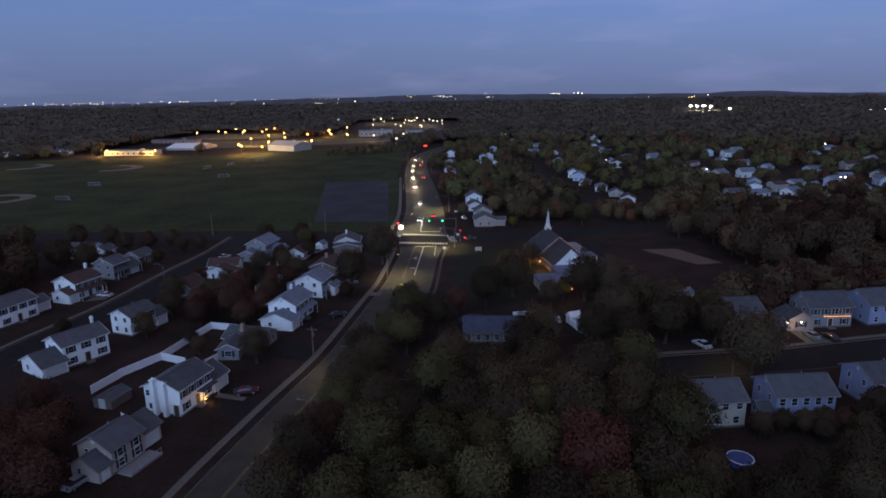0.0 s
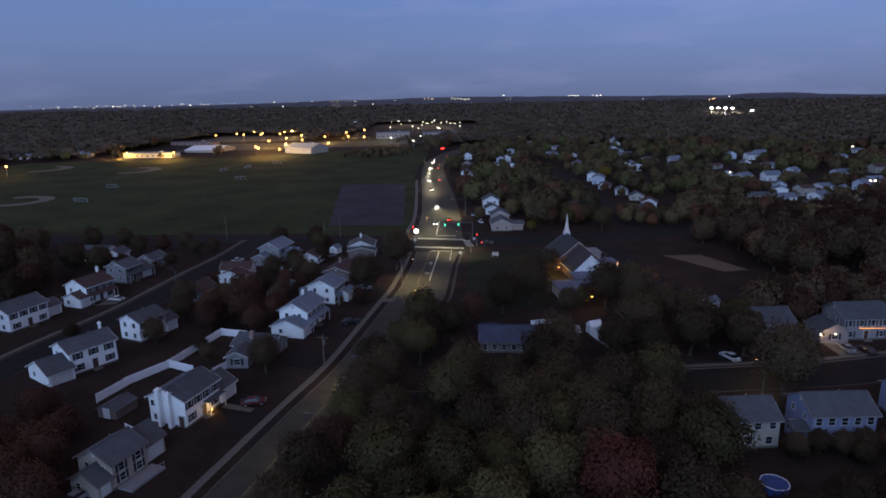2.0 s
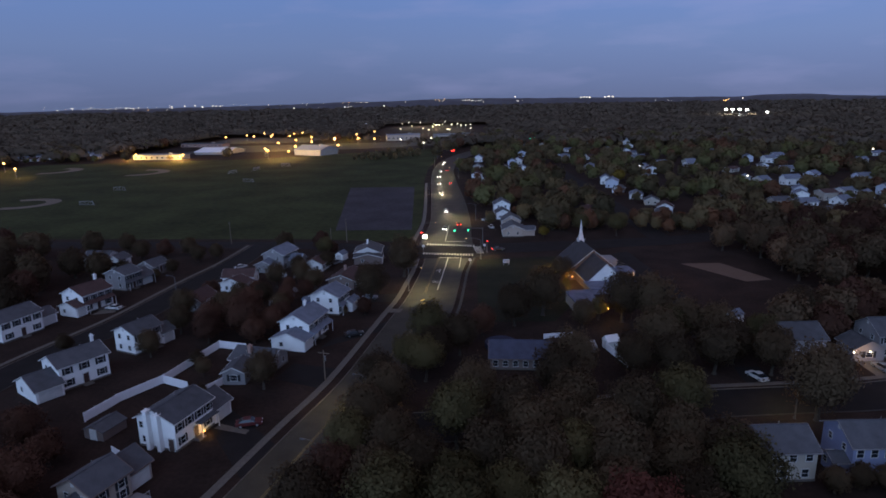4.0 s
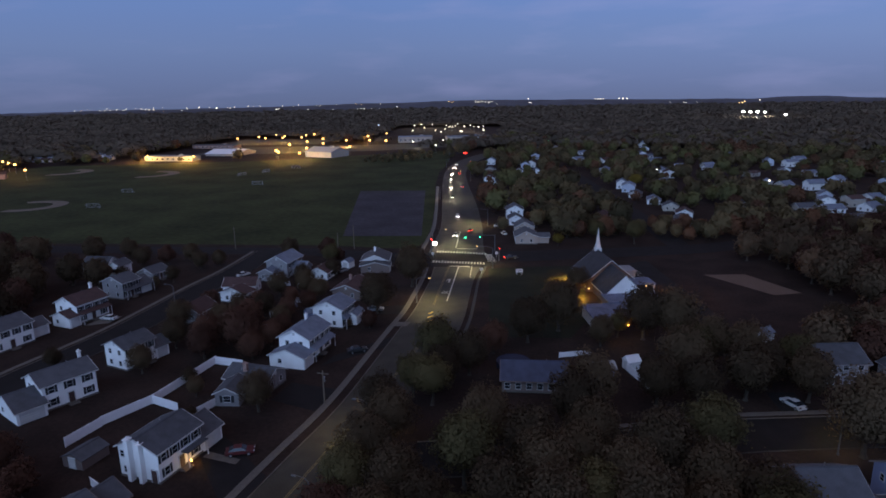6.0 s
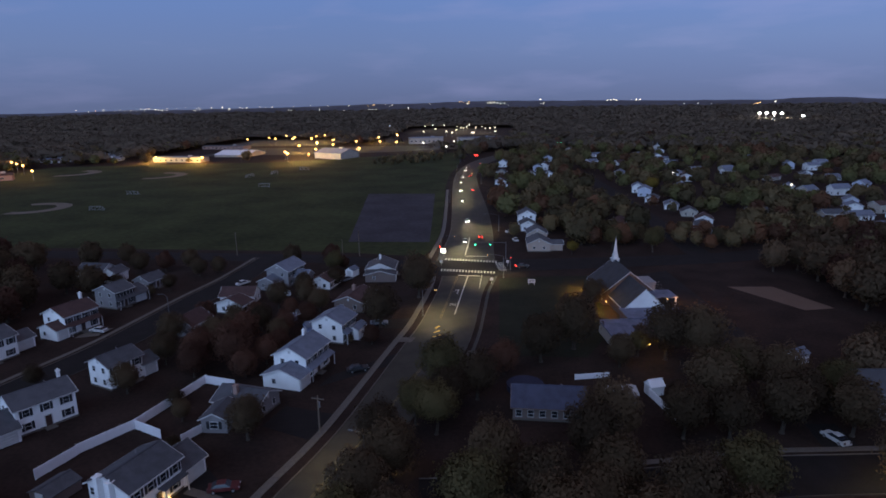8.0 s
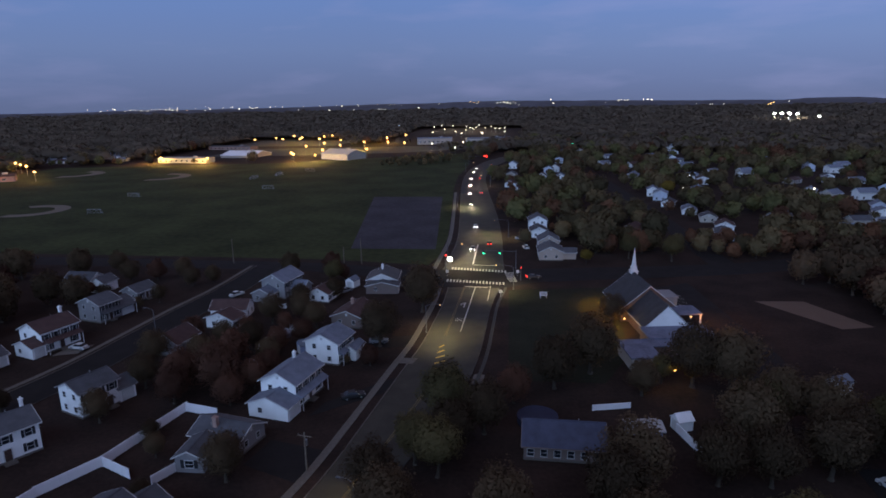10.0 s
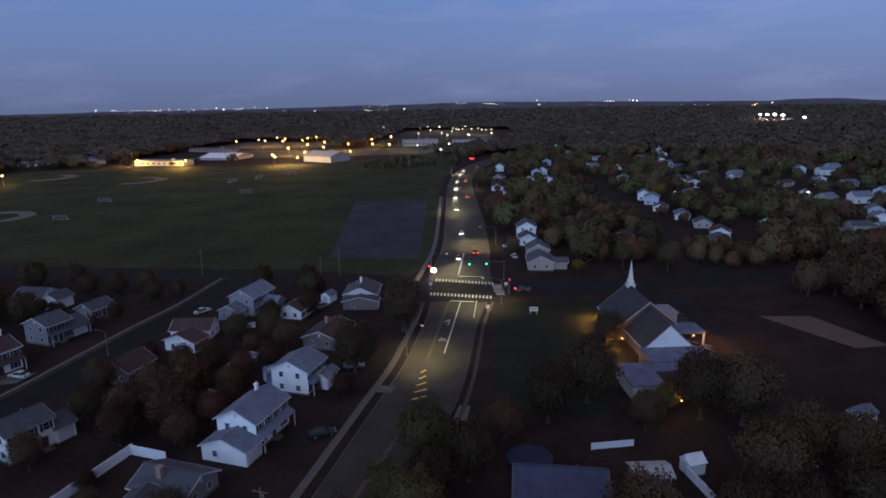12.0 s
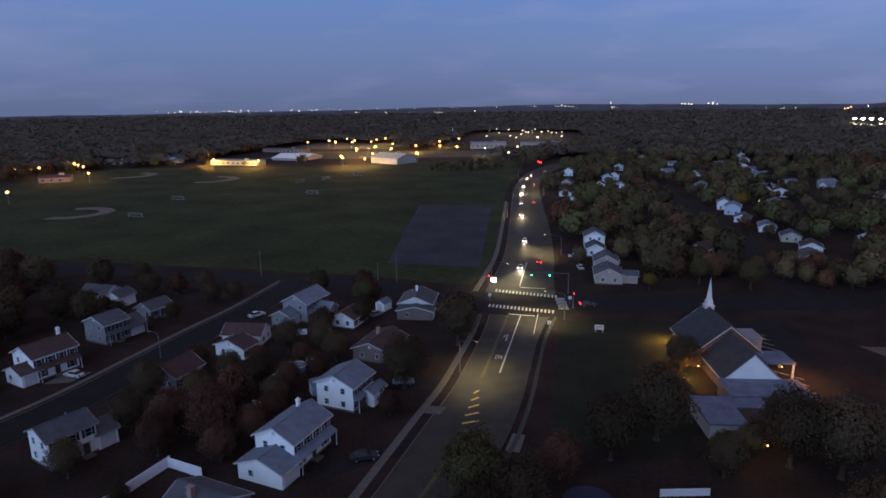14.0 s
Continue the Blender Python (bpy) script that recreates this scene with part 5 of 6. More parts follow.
for name, bulb, rows in (("distant_white_lights", BULB_WHITE, [
    (691, 3940, 47, 2.5),
    (708, 3937, 47, 2.5),
    (725, 3934, 47, 2.5),
    (742, 3931, 46, 2.5),
    (830, 3913, 48, 2.3),
    (853, 3908, 48, 3.4),
    (876, 3903, 47, 2.7),
    (289, 3990, 57, 2.5),
    (307, 3988, 33, 2.3),
    (296, 3989, 33, 1.7),
    (-39, 4000, 42, 1.9),
    (-21, 4000, 42, 2.5),
    (0, 4000, 45, 2.7),
    (22, 4000, 41, 2.5),
    (43, 4000, 37, 1.9),
    (61, 4000, 40, 1.5),
    (-798, 3920, 11, 2.1),
    (-777, 3924, 14, 2.1),
    (-757, 3928, 13, 2.3),
    (-737, 3932, 13, 2.1),
    (-716, 3935, 9, 2.1),
    (-692, 3940, 12, 2.1),
    (-668, 3944, 11, 1.8),
    (-644, 3948, 11, 1.7),
    (-536, 3964, 19, 3.9),
    (-1077, 3852, 16, 2.7),
    (-1576, 3676, 33, 3.4),
    (-1506, 3706, 35, 2.1),
    (-1486, 3714, 35, 2.1),
    (-1938, 3499, 36, 2.5),
    (-1921, 3508, 35, 2.3),
    (-1907, 3516, 32, 2.3),
    (-1885, 3528, 31, 1.8),
    (-2077, 3418, 33, 1.7),
    (-2050, 3434, 33, 1.8),
    (-2021, 3452, 29, 1.7),
    (-1986, 3472, 34, 1.7),
    (-2224, 3325, 31, 1.6),
    (-2165, 3364, 33, 1.4),
    (-2122, 3391, 32, 1.4),
    (-2100, 3405, 34, 1.4),
    (-1752, 3596, 25, 1.7),
    (-1725, 3609, 31, 1.5),
    (-1256, 3798, 20, 2.1),
    (-1240, 3803, 20, 1.7),
    (-931, 3890, 13, 1.5),
    (1964, 3485, -5, 5.7),
    (1149, 3831, -27, 1.8),
    (502, 3968, -8, 1.8),
    (543, 3963, -6, 1.6),
    (564, 3960, -6, 1.6),
    (93, 3999, 26, 1.4),
    (1563, 3682, 26, 2.3),
    (1263, 3795, -9, 1.3),
    (-2273, 3292, 42, 1.1),
    (-2170, 3360, 42, 1.0),
    (-2170, 3360, 42, 1.5),
    (-2164, 3364, 41, 1.6),
    (-2092, 3409, 40, 1.6),
    (-2006, 3461, 40, 1.5),
    (-1983, 3474, 40, 1.0),
    (-1966, 3483, 39, 1.4),
    (-1884, 3528, 41, 1.6),
    (-1845, 3549, 40, 1.1),
    (-1840, 3552, 39, 1.1),
    (-1799, 3572, 39, 1.4),
    (-1742, 3601, 40, 1.0),
    (-1729, 3607, 40, 1.4),
    (-1668, 3635, 39, 1.3),
    (-1663, 3638, 39, 1.3),
    (-1619, 3658, 41, 1.3),
    (-1611, 3661, 41, 1.6),
    (-1522, 3699, 39, 1.7),
    (-1479, 3716, 41, 1.4),
    (-1410, 3743, 40, 1.3),
    (-1380, 3754, 39, 1.0),
    (-1342, 3768, 38, 1.6),
    (-1223, 3808, 39, 1.0),
    (-1158, 3829, 38, 0.9),
    (-1126, 3838, 41, 1.5),
    (-1027, 3866, 39, 1.4),
    (-1001, 3873, 38, 1.7),
    (-903, 3897, 40, 1.4),
    (-708, 3937, 40, 1.4),
    (-680, 3942, 39, 1.4),
    (-667, 3944, 39, 1.1),
    (-646, 3947, 39, 0.9),
    (-639, 3949, 38, 1.6),
    (-399, 3980, 41, 1.1),
    (-164, 3997, 41, 1.7),
    (72, 3999, 40, 1.5),
    (332, 3986, 36, 1.0),
    (612, 3953, 31, 1.0),
    (1118, 3841, 20, 1.3),
    (1187, 3820, 19, 1.3),
    (1200, 3816, 19, 1.1),
    (1256, 3798, 18, 1.3),
    (1441, 3731, 12, 1.5),
    (1542, 3691, 10, 1.3),
    (2025, 3450, 1, 1.1),
]), ("distant_orange_lights", BULB_WARM, [
    (1453, 3727, 9, 2.7),
    (1468, 3721, 12, 3.0),
    (1482, 3715, 15, 3.0),
    (1493, 3711, 21, 2.5),
    (1494, 3711, 8, 3.0),
    (2012, 3457, -84, 3.0),
    (2222, 3326, -69, 3.9),
    (2298, 3274, -57, 2.3),
    (-786, 3922, 41, 1.6),
    (-752, 3929, 40, 1.8),
    (-210, 3994, 48, 1.6),
    (-186, 3996, 44, 1.7),
    (-157, 3997, 47, 1.5),
    (-2022, 3451, 2, 1.8),
    (-2013, 3457, 4, 2.5),
    (-2196, 3343, 34, 1.5),
    (-1841, 3551, 27, 1.5),
    (2096, 3407, -99, 1.5),
])):
    g = Geo()
    for x, y, z, r in rows:
        g.ball(x, y, z, r, 3, 6)
    solid(name, g, bulb, "small town lights scattered along the horizon", "lights", "stuff")


# ---- trees ----
def leaf_cloud(rnd, h, spread, low, count, size, lobes=30, deep=0.45):
    """Leaves through the outer shell of one lobed crown that stands from low to h; returns vertex rows, faces and soft normals."""
    mid = np.array([0, 0, low + (h - low) * 0.44])
    axes = np.stack([rnd.normal(size=lobes), rnd.normal(size=lobes), 0.35 + rnd.normal(size=lobes)], 1)
    axes /= np.linalg.norm(axes, axis=1)[:, None]
    tall, wide = rnd.uniform(0.10, 0.42, lobes), rnd.uniform(0.012, 0.075, lobes)
    d = rnd.normal(size=(count, 3)) + np.array([0, 0, 0.35])
    d /= np.linalg.norm(d, axis=1)[:, None]
    bulge = 0.78 + (tall * np.exp((d @ axes.T - 1) / wide)).max(1)
    half = np.where(d[:, 2:] > 0, np.array([spread, spread, (h - mid[2]) * 0.92]), np.array([spread, spread, mid[2] - low]))
    rad = bulge * (1 - deep * rnd.random(count) ** 1.6) * (1 + 0.07 * rnd.normal(size=count))
    p = mid + d * half * rad[:, None]
    a = d + 0.55 * rnd.normal(size=(count, 3))
    a /= np.linalg.norm(a, axis=1)[:, None]
    t = np.cross(a, rnd.normal(size=(count, 3)))
    t /= np.linalg.norm(t, axis=1)[:, None]
    b = np.cross(a, t)
    s = (size * (0.5 + rnd.random(count)))[:, None]
    v = np.stack([p - t * s - b * s * 0.6, p + t * s - b * s * 0.5, p + b * s * 1.1], 1).reshape(-1, 3)
    n = 0.45 * a + 0.8 * d + np.array([0, 0, 0.25])
    n /= np.linalg.norm(n, axis=1)[:, None]
    g = Geo()
    g.ball(0, 0, mid[2], 0.52 * spread, 5, 9, 0.52 * (h - low) / 2 / (0.52 * spread))
    cv = np.array(g.v) + rnd.normal(size=(len(g.v), 3)) * 0.16
    tri = np.array([(f[0], f[k], f[k + 1]) for f in g.f for k in range(1, len(f) - 1)])
    cn = cv - mid
    cn /= np.linalg.norm(cn, axis=1)[:, None]
    v, n = np.concatenate([v, cv[tri].reshape(-1, 3)]), np.concatenate([np.repeat(n, 3, 0), cn[tri].reshape(-1, 3)])
    return v, np.arange(len(v)).reshape(-1, 3), n, [tuple(mid + e * np.array([spread, spread, (h - low) / 2]) * 0.72) for e in axes[:9]]


def mesh_of(name, v, q, mat, normals=None):
    me = bpy.data.meshes.new(name)
    me.from_pydata(v.tolist(), [], q.tolist(), shade_flat=normals is None)
    if normals is not None:
        me.normals_split_custom_set_from_vertices(normals.tolist())
    me.materials.append(mat)
    return me


def tree_kind(seed, h, spread, leaves, size, mat, lobes=30, skirt=0.24):
    """Trunk, limbs and crown meshes of one kind of tree, h metres high."""
    rnd = np.random.default_rng(seed)
    v, q, nn, tips = leaf_cloud(rnd, h, spread, h * skirt, leaves, size, lobes)
    g = Geo()
    lean = rnd.normal(size=2) * 0.25
    fork = (lean[0], lean[1], h * 0.40)
    g.tube((0, 0, 0), fork, 0.030 * h, 0.020 * h, 8).tube((0, 0, 0), (0, 0, 0.4), 0.046 * h, 0.030 * h, 8)
    for cx, cy, cz in tips:
        cz = max(cz, fork[2] + 0.6)
        mid = ((fork[0] + cx) / 2, (fork[1] + cy) / 2, fork[2] + (cz - fork[2]) * 0.6)
        g.tube(fork, mid, 0.013 * h, 0.008 * h, 5).tube(mid, (cx, cy, cz), 0.008 * h, 0.002 * h, 5)
    return g.mesh("trunk", BARK), mesh_of("crown", v, q, mat, nn)


def plant(kind, x, y, turn, s, label, group):
    root = thing("tree", pose(x, y, 0, 0, 0, turn) @ Matrix.Diagonal((s, s, s, 1)), label, "tree", group)
    for me in kind:
        ob = new(me.name, me)
        ob.parent = root
    return root


KINDS = {
    "green": [tree_kind(11 + i, 11.5, 4.7, 8000, 0.155, LEAF_GREEN, 40) for i in range(4)],
    "dark": [tree_kind(21 + i, 11.5, 4.8, 7600, 0.16, LEAF_DARK, 40, 0.13) for i in range(4)],
    "rust": [tree_kind(31 + i, 10.0, 4.4, 7000, 0.145, LEAF_RUST, 36, 0.08) for i in range(3)],
    "red": [tree_kind(36 + i, 11.5, 4.6, 8400, 0.15, LEAF_RED, 36) for i in range(2)],
    "gold": [tree_kind(41, 10.0, 4.2, 4500, 0.20, LEAF_GOLD, 30)],
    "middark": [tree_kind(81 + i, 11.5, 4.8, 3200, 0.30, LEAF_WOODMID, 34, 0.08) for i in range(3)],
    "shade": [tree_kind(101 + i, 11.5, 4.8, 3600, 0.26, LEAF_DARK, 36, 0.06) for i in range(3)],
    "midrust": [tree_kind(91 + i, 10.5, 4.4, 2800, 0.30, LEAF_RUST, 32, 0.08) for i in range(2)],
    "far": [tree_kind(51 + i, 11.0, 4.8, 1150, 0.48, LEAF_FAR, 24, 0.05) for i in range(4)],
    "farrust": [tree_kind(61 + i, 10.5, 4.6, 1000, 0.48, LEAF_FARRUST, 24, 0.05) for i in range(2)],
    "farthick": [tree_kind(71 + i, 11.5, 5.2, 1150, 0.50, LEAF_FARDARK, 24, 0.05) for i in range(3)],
}
TREE_LABELS = {"green": "leafy green deciduous tree in dusk light", "dark": "dark full-leaved deciduous tree", "rust": "tree with rust-red autumn leaves", "red": "tree with dark red autumn leaves", "middark": "dark full-leaved broadleaf tree of the wood", "shade": "dark broadleaf tree among the gardens", "midrust": "broadleaf tree with brown autumn leaves", "gold": "tree with golden autumn leaves",
               "far": "distant olive green broadleaf tree at dusk", "farrust": "distant tree with brown autumn leaves", "farthick": "distant dark full-crowned broadleaf tree"}
NEAR_TREES = [
    ("green", -1.5, 78, 1.05), ("green", -1.7, 101, 1.1), ("green", 4.5, 71, 1.0), ("green", -7.6, 72.5, 0.95), ("rust", -19.4, 88.5, 0.9), ("dark", -23.0, 72, 0.9),
    ("red", 20, 74, 1.2), ("dark", 21.7, 89, 1.1), ("green", 36.0, 84.0, 1.15), ("dark", 60.5, 111, 1.3), ("dark", -17.2, 119.5, 0.85), 
    ("dark", 16.7, 117, 1.05), ("dark", 20.6, 123.6, 1.1), ("dark", 41, 137, 1.1), ("dark", 50, 129.5, 1.05), ("rust", -63.9, 86, 0.95),
    ("shade", -132.4, 187, 1.05), ("rust", -55.0, 151.5, 1.1), ("rust", -61.5, 146.0, 0.85), ("dark", -20.6, 201, 1.2), ("middark", 116.7, 170, 1.15), ("shade", -140, 196, 1.0),
    ("green", -8.6, 141.2, 1.05), ("dark", -1.8, 139.0, 0.9), ("dark", -7.0, 133.0, 0.85), ("dark", 38.6, 159.4, 1.2), ("dark", 45.2, 157.5, 1.2), ("green", 33.0, 160.8, 0.55), ("dark", 38, 92.5, 0.95), ("green", 43, 139.5, 1.0), 
    ("midrust", -57.5, 163.5, 0.85), ("shade", -50, 165, 0.6), ("midrust", -27.5, 165.5, 0.5), ("dark", 10, 88, 1.1), ("dark", 8, 104, 1.05), ("dark", 27, 103, 1.1),
    ("green", 36, 108, 1.05), ("dark", 32, 96, 1.0), ("dark", 14, 66, 1.0), ("green", 29, 64, 1.0), ("dark", 42, 66, 0.95), ("rust", 52, 62, 0.8), ("dark", 72, 82, 1.05),
    ("rust", 78, 76, 1.0), ("dark", 1.5, 112, 1.0), ("dark", 28, 155, 0.7), ("dark", 55, 142, 1.0), ("dark", 78, 152, 1.05),
    ("middark", 104, 184, 1.1), ("midrust", 112, 196, 1.05), ("middark", 100, 205, 1.0), ("midrust", 118, 214, 1.05),
    ("middark", 130, 200, 1.1), ("middark", 108, 224, 1.0), ("midrust", 122, 236, 1.0), ("middark", 92, 232, 0.95), ("green", 60, 258, 0.85), ("gold", 30, 254, 0.55), ("green", 46, 262, 0.8),
    ("dark", 28.6, 194.0, 0.75), ("dark", -27.5, 176.5, 1.05), ("dark", 19.5, 164.5, 1.2), ("dark", 11.5, 157, 1.0), ("rust", 3.4, 150.5, 0.8), ("dark", 50, 74, 0.75), ("dark", 54.5, 70, 0.8), ("dark", 40, 70.5, 0.7), ("dark", 35.5, 73, 0.8), ("green", -52, 226, 0.7), ("midrust", -56, 238, 0.75), 
    ("shade", -125, 165, 1.0), ("midrust", -128, 176, 1.0), ("shade", -120, 200, 0.9), ("shade", -146, 180, 1.0), ("midrust", -120, 140, 0.95), ("dark", -71, 152, 0.7), ("midrust", -74, 178, 0.6), ("shade", -56, 205, 0.6),
    ("shade", -48, 212, 0.6), ("rust", -72, 90, 0.8), ("rust", -58, 76, 0.9), ("dark", -58.5, 133, 0.35), ("dark", -55, 128, 0.4), ("dark", -40.5, 122.5, 0.75), ("dark", -50.5, 116.5, 0.35), ("dark", -61, 158, 0.8), ("rust", -48, 160, 0.6), ("dark", -92.5, 140, 0.45),
    ("dark", -11.5, 96, 0.9), ("dark", -13, 87, 0.85), ("green", -8.5, 126, 0.85), ("dark", 3, 92, 1.0), ("dark", 0, 60, 0.9), ("dark", 60, 78, 0.8), ("dark", 18, 108, 1.0), ("dark", 70, 60, 0.9), ("gold", 96, 408, 1.0),
    ("dark", -22.0, 82, 0.9), ("green", -18.4, 96.5, 0.85), ("dark", -16.8, 104, 0.95), ("dark", -14.2, 112, 0.95), ("green", -12.4, 129, 0.8), 
    ("shade", 56.0, 91.6, 0.40), ("shade", 59.5, 91.0, 0.42), ("shade", 63.0, 91.4, 0.44), ("rust", 66.5, 91.8, 0.42), ("shade", 70, 92.2, 0.5), ("shade", 74.0, 94.5, 0.6), ("shade", 52.0, 90.6, 0.42), ("shade", 68.0, 88.6, 0.5), ("shade", 61.0, 88.4, 0.4),
    ("rust", -73.5, 100.5, 0.85), ("midrust", -66.5, 96.0, 0.6), ("rust", -70, 84, 1.1), ("rust", -64, 78, 1.05), ("dark", -76, 88, 0.8),
    ("dark", -75, 163, 0.75), ("rust", -63.5, 152.5, 0.9), ("rust", -50.5, 146.2, 0.7), ("dark", -51.6, 193, 0.7), ("midrust", -50, 231, 0.5), ("shade", -69, 235, 0.75), ("shade", -131, 237, 0.7),
    ("dark", -71.5, 138.0, 0.6), ("dark", -98.5, 205.3, 0.5), ("shade", -97, 222, 0.6), ("shade", -92, 226, 0.55), ("midrust", -112, 228, 0.7), ("shade", -120, 226, 0.7), ("shade", -105, 232, 0.65), ("midrust", -124.5, 212, 0.4), ("shade", -137, 209, 0.6), ("dark", -101, 199, 0.35), ("dark", -115, 205, 0.5), ("dark", -32.8, 166.0, 0.2),
]
rng = random.Random(9)
for kind, tx, ty, s in NEAR_TREES:
    plant(rng.choice(KINDS[kind]), tx, ty, rng.uniform(0, 360), s, TREE_LABELS[kind], "near trees")

HOUSE_SPOTS = [(o.matrix_world.translation.x, o.matrix_world.translation.y, 8.5) for o in scene.objects if o.get("category") == "house"]
HOUSE_SPOTS += [(o.matrix_world.translation.x, o.matrix_world.translation.y, 34.0) for o in scene.objects if o.get("category") == "building"] + [(38.6, 188, 22.0), (38.6, 205, 20)]


def inside(x, y, poly):
    hit = False
    for (x0, y0), (x1, y1) in zip(poly, poly[1:] + poly[:1]):
        if (y0 > y) != (y1 > y) and x < (x1 - x0) * (y - y0) / (y1 - y0) + x0:
            hit = not hit
    return hit


CLEAR = [[(-430, 262), (-50, 258), (-25, 250), (-30, 440), (-34, 600), (-36, 690), (-80, 715), (-113, 690), (-215, 622), (-300, 612), (-430, 592)],
         strip(offset(FAR_LEFT, -6), offset(FAR_RIGHT, 5)), strip(offset(LEFT_EDGE, -5), offset(RIGHT_EDGE, 3)),
         strip(offset(CROSS_FAR, -4), offset(CROSS_NEAR, 4)), strip(offset(SIDE_L, -3), offset(SIDE_R, 3)), strip(offset(LANE_F, -3), offset(LANE_N, 3)), strip(offset(BACK_L, -4), offset(BACK_L, 12)),
         [(-165, 860), (30, 840), (45, 1330), (-175, 1330)], [(2, 156), (64, 146), (66, 234), (2, 224)], [(66, 186), (97, 186), (90, 222), (66, 222)], [(-380, 610), (-110, 650), (-40, 760), (60, 870), (40, 900), (-120, 850), (-215, 870), (-215, 990), (-385, 995)], [(-20, 60), (-60, 60), (-130, 250), (-16, 250)]]


def clearance(x, y):
    """How high a tree here may grow without hiding a house behind it from the flight."""
    high = 14.0
    for a, b, r in HOUSE_SPOTS:
        n = math.hypot(a, b - 20)
        ux, uy = -a / n, (20 - b) / n
        f, l = (x - a) * ux + (y - b) * uy, abs((x - a) * uy - (y - b) * ux)
        if 0 < f < 60 and l < 8.5:
            high = min(high, 3.6 + f * 50 / n)
    return high


def free(x, y, gap):
    return all(math.hypot(x - a, y - b) > r * gap for a, b, r in HOUSE_SPOTS) and not any(inside(x, y, p) for p in CLEAR)


def in_view(x, y, wide=1.05):
    """Within the wedge that the flight looks over."""
    return y > 20 and abs(x + 0.10 * y) < (y + 25) * wide


def wood(rows, label):
    """Many trees joined into one canopy."""
    for at, mat_label in ((0, "bare trunks under "), (1, "")):
        vs, ns, fs, mats, slots, n = [], [], [], [], [], 0
        for kind, x, y, turn, s in rows:
            me = kind[at]
            co = np.empty(len(me.vertices) * 3)
            me.vertices.foreach_get("co", co)
            co, c, sn = co.reshape(-1, 3) * s, math.cos(radians(turn)), math.sin(radians(turn))
            vs.append(np.stack([co[:, 0] * c - co[:, 1] * sn + x, co[:, 0] * sn + co[:, 1] * c + y, co[:, 2]], 1))
            cn = np.empty(len(me.loops) * 3)
            me.corner_normals.foreach_get("vector", cn)
            cn = cn.reshape(-1, 3)
            ns.append(np.stack([cn[:, 0] * c - cn[:, 1] * sn, cn[:, 0] * sn + cn[:, 1] * c, cn[:, 2]], 1))
            fs += [[i + n for i in p.vertices] for p in me.polygons]
            if me.materials[0] not in mats:
                mats.append(me.materials[0])
            slots += [mats.index(me.materials[0])] * len(me.polygons)
            n += len(co)
        me = bpy.data.meshes.new("wood")
        me.from_pydata(np.concatenate(vs).tolist(), [], fs, shade_flat=False)
        me.normals_split_custom_set(np.concatenate(ns).tolist())
        for m in mats:
            me.materials.append(m)
        me.polygons.foreach_set("material_index", slots)
        tagged(new("wood", me), mat_label + label, "woods", "", "stuff")


def grove(poly, gap, kinds, lo, hi, group, seed, most=40, joined=""):
    """Trees scattered through a plot, gap metres apart at least."""
    rows = []
    r, got = random.Random(seed), [(tx, ty) for _, tx, ty, _ in NEAR_TREES]
    xs, ys = [p[0] for p in poly], [p[1] for p in poly]
    for i in range(1500):
        x, y = r.uniform(min(xs), max(xs)), r.uniform(min(ys), max(ys))
        if len(got) - len(NEAR_TREES) >= most or not inside(x, y, poly) or any(math.hypot(x - a, y - b) < gap for a, b in got) or any(math.hypot(x - a, y - b) < q * 0.85 for a, b, q in HOUSE_SPOTS):
            continue
        if any(inside(x, y, CLEAR[k]) for k in (2, 3, 4, 5)):
            continue
        got.append((x, y))
        kind = r.choice(kinds)
        row = (r.choice(KINDS[kind]), x, y, r.uniform(0, 360), r.uniform(lo, hi))
        if joined:
            rows.append(row)
        else:
            plant(*row, TREE_LABELS[kind], group)
    if joined:
        wood(rows, joined)


grove([(-14, 58), (38, 58), (38, 88), (33, 110), (-8, 108), (-14, 84)], 6.6, ("dark", "green", "dark"), 0.8, 1.1, "trees below the flight", 3, 42)
grove([(32, 126), (66, 128), (70, 143), (44, 145), (38, 132)], 7.0, ("dark", "dark", "green"), 0.85, 1.1, "trees behind the church", 5, 16)
grove([(95, 182), (190, 160), (270, 300), (112, 254), (100, 236)], 7.2, ("middark", "midrust", "middark"), 1.0, 1.35, "trees of the wood", 6, 78, "brown and olive wood beside the clay patch")
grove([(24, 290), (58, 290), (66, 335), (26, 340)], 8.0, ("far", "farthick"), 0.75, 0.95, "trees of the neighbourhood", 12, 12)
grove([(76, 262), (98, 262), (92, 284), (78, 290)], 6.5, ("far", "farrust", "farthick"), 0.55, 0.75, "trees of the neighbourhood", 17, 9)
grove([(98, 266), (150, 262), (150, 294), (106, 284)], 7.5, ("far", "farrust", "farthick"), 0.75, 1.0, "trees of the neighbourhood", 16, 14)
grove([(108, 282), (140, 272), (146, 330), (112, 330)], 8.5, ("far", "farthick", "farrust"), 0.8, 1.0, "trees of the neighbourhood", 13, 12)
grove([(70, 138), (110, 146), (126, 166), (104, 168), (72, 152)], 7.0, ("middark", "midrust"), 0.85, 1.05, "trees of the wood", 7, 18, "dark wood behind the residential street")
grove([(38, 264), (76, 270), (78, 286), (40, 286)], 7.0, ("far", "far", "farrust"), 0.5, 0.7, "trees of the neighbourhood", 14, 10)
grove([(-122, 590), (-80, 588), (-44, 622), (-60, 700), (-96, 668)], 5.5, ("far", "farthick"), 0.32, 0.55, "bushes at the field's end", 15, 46)
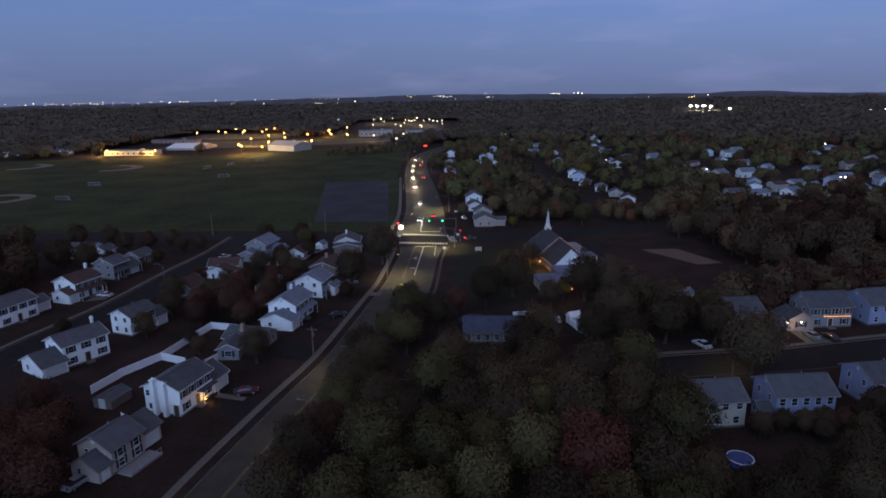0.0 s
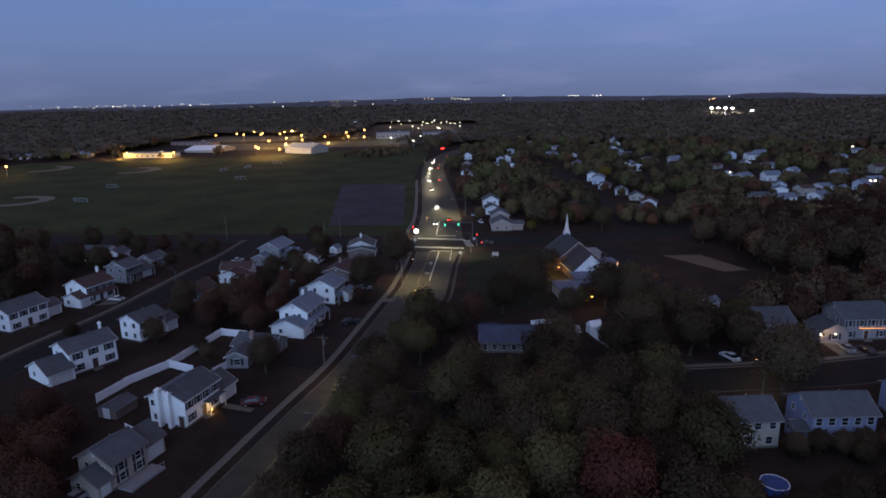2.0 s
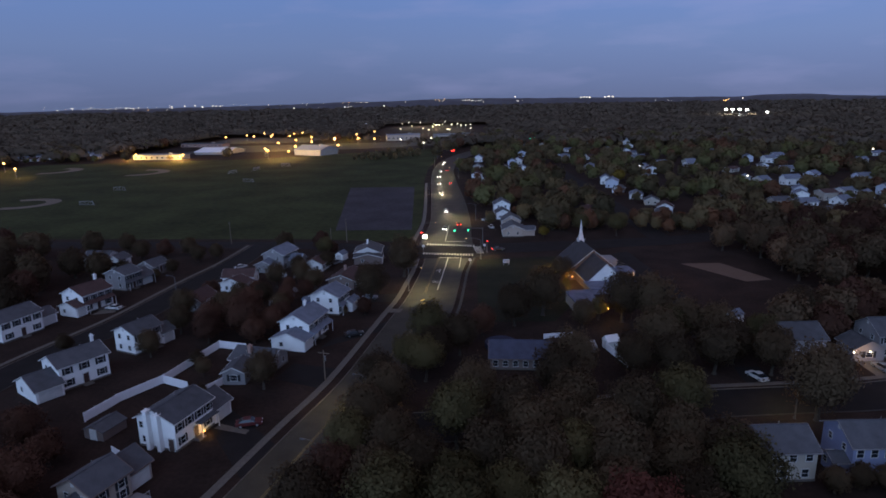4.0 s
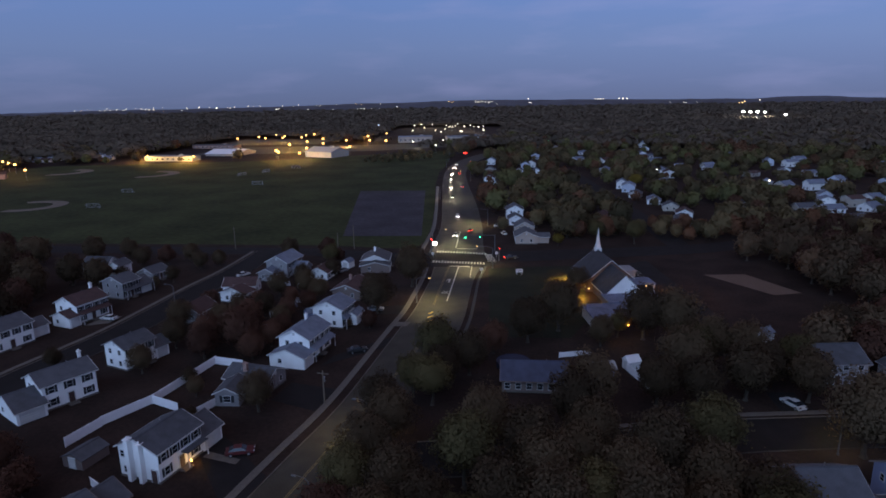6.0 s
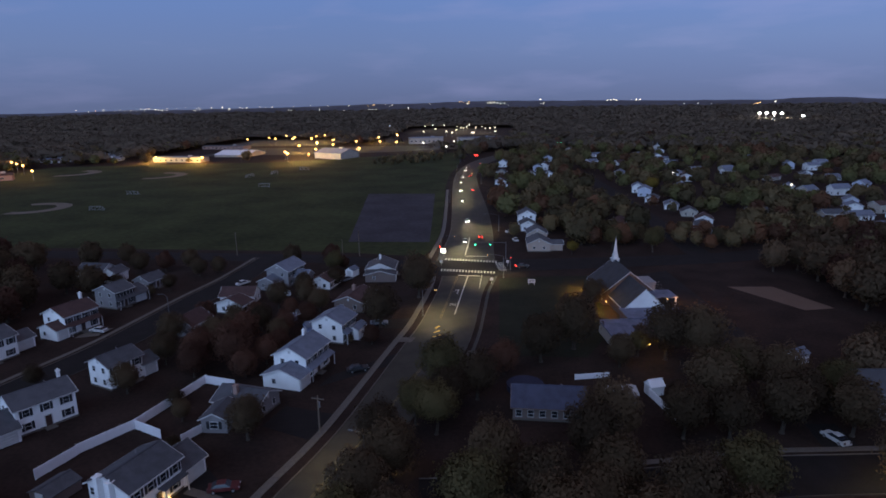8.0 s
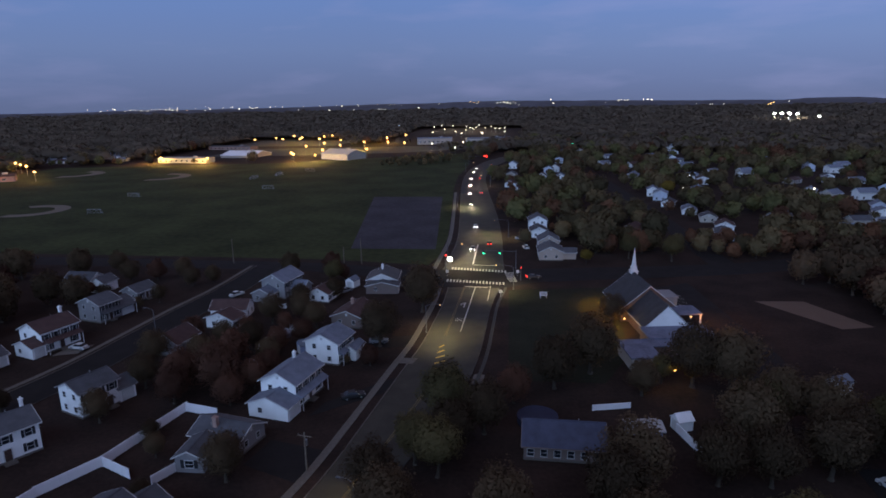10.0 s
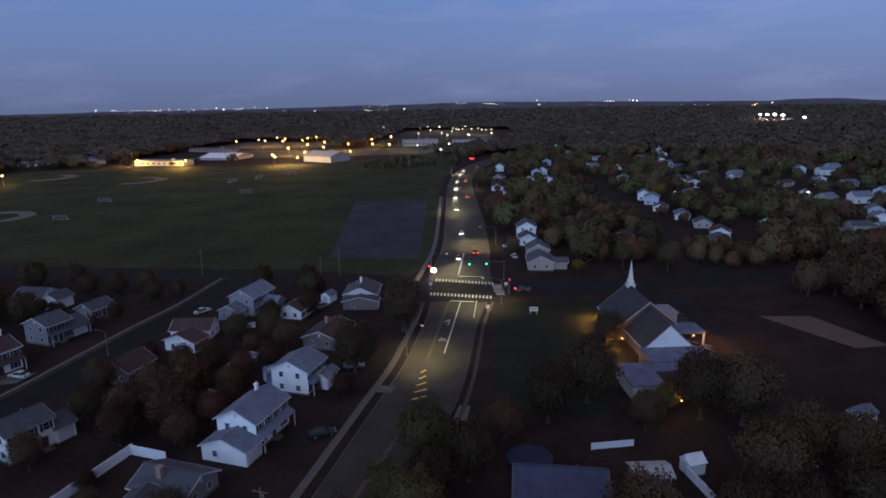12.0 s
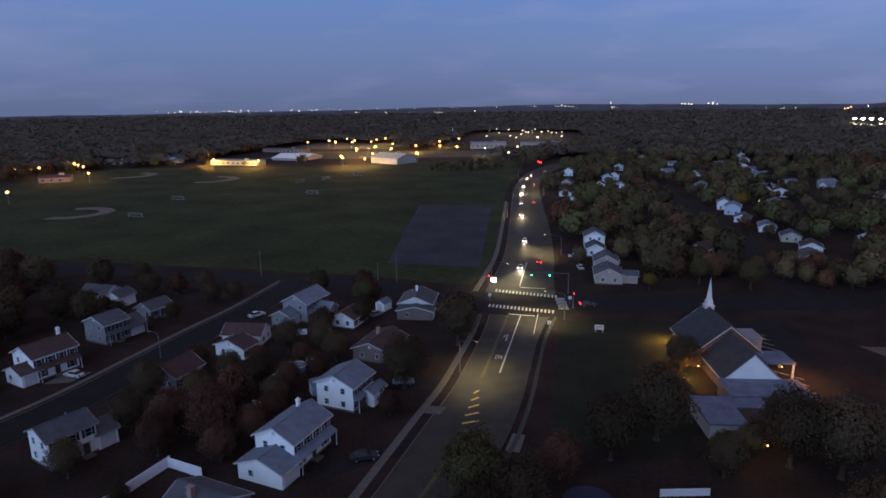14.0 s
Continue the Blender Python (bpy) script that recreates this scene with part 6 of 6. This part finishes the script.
grove([(-200, 150), (-126, 158), (-118, 250), (-240, 250)], 8.0, ("shade", "midrust", "shade"), 0.8, 1.05, "trees behind the houses", 8, 34)
grove([(-95, 66), (-62, 66), (-64, 92), (-80, 95), (-98, 92)], 6.5, ("rust", "dark"), 0.75, 1.0, "trees behind the houses", 9, 14)
grove([(64, 66), (110, 66), (110, 96), (72, 90)], 7.0, ("dark", "rust"), 0.7, 1.0, "trees behind the gardens", 10, 14)
grove([(-66, 148), (-46, 144), (-46, 196), (-64, 190)], 6.5, ("rust", "dark"), 0.5, 0.75, "garden trees", 11, 12)

rng = random.Random(21)
spots = []
for i in range(30000):
    d = 150 + 760 * rng.random() ** 0.75
    a = rng.uniform(-0.95, 0.80)
    tx, ty = d * math.sin(a), d * math.cos(a)
    if len(spots) >= 1500 or not in_view(tx, ty) or ty < 240 or not free(tx, ty, 0.75) or clearance(tx, ty) < 3.2 or noise.noise((tx / 70, ty / 70, 3.1)) < -0.46 or (-430 < tx < -14 and ty < 600):
        continue
    spots.append((tx, ty))
spots.sort(key=lambda p: p[0] ** 2 + p[1] ** 2)
for tx, ty in spots[:40]:
    kind = rng.choice(("far", "far", "farthick", "farthick", "farrust"))
    plant(rng.choice(KINDS[kind]), tx, ty, rng.uniform(0, 360), min(rng.uniform(0.75, 1.25), clearance(tx, ty) / 10.5), TREE_LABELS[kind], "trees of the neighbourhood")
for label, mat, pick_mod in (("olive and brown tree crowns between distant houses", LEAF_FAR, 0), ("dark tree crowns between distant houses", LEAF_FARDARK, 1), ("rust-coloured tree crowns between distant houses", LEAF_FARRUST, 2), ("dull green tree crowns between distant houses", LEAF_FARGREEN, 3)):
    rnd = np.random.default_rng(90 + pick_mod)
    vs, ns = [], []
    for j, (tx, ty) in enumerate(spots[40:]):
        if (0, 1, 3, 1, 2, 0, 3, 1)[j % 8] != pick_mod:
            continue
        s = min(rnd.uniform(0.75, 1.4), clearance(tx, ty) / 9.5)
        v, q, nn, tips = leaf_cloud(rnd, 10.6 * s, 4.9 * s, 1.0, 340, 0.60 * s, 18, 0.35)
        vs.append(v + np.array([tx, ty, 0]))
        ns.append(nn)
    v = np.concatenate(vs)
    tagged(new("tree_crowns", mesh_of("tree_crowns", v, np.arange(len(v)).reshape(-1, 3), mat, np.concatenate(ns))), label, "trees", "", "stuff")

# the woods beyond, out to the horizon
rnd = np.random.default_rng(77)
centres, radii = [], []
for ring_d, n in ((720, 2400), (1000, 2500), (1400, 2300), (2000, 1900), (2800, 1300), (3700, 900)):
    k = 0
    while k < n:
        d = ring_d * (1 + 0.42 * rnd.random())
        a = rnd.uniform(-0.95, 0.80)
        x, y = d * math.sin(a), d * math.cos(a)
        k += 1
        if d < 1400 and (not free(x, y, 1.0) or clearance(x, y) < 9):
            continue
        r = 5.0 + 5.5 * rnd.random() ** 2 + ring_d / 520
        centres.append((x, y, 4.5 + 3.0 * rnd.random()))
        radii.append(r)

# the dense lower canopy that closes the woods between the crowns
steps = [740 * 1.022 ** k for k in range(80)]
turns = [-0.95 + 1.75 * k / 330 for k in range(331)]
cv, cf = [], []
for d in steps:
    for a in turns:
        x, y = d * math.sin(a), d * math.cos(a)
        cv.append((x, y, 6.2 + 2.6 * noise.noise((x / 16, y / 16, 0.4)) + 1.6 * noise.noise((x / 6, y / 6, 7.0))))
for i in range(len(steps) - 1):
    for j in range(330):
        k = 331 * i + j
        x, y = cv[k][0], cv[k][1]
        if steps[i] > 1420 or (free(x, y, 1.4) and clearance(x, y) > 12):
            cf.append((k, k + 1, k + 332, k + 331))
me = bpy.data.meshes.new("lower_canopy")
me.from_pydata(cv, [], cf, shade_flat=False)
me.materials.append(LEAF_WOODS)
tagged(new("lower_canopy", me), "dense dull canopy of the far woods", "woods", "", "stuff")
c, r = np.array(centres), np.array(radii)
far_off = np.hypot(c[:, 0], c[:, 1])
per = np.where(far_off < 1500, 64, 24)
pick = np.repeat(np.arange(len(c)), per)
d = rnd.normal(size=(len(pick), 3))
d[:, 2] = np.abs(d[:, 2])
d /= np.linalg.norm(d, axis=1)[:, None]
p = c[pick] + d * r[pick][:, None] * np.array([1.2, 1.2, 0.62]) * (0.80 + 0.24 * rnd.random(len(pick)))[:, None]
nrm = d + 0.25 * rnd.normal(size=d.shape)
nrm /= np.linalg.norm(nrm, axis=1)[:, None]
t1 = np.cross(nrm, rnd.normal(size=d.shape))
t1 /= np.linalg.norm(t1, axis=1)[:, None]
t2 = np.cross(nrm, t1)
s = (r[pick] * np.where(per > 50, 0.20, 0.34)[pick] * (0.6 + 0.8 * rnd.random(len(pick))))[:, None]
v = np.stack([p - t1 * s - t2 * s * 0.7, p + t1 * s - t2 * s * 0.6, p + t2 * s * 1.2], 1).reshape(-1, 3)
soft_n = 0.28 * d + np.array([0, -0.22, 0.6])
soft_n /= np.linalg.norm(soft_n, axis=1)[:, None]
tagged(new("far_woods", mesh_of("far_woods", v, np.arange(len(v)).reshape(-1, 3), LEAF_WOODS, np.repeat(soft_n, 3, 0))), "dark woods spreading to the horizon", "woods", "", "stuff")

# low wooded ridges that close the horizon
g = Geo()
n = 240
prev = None
for i in range(n + 1):
    a = -1.1 + 2.1 * i / n
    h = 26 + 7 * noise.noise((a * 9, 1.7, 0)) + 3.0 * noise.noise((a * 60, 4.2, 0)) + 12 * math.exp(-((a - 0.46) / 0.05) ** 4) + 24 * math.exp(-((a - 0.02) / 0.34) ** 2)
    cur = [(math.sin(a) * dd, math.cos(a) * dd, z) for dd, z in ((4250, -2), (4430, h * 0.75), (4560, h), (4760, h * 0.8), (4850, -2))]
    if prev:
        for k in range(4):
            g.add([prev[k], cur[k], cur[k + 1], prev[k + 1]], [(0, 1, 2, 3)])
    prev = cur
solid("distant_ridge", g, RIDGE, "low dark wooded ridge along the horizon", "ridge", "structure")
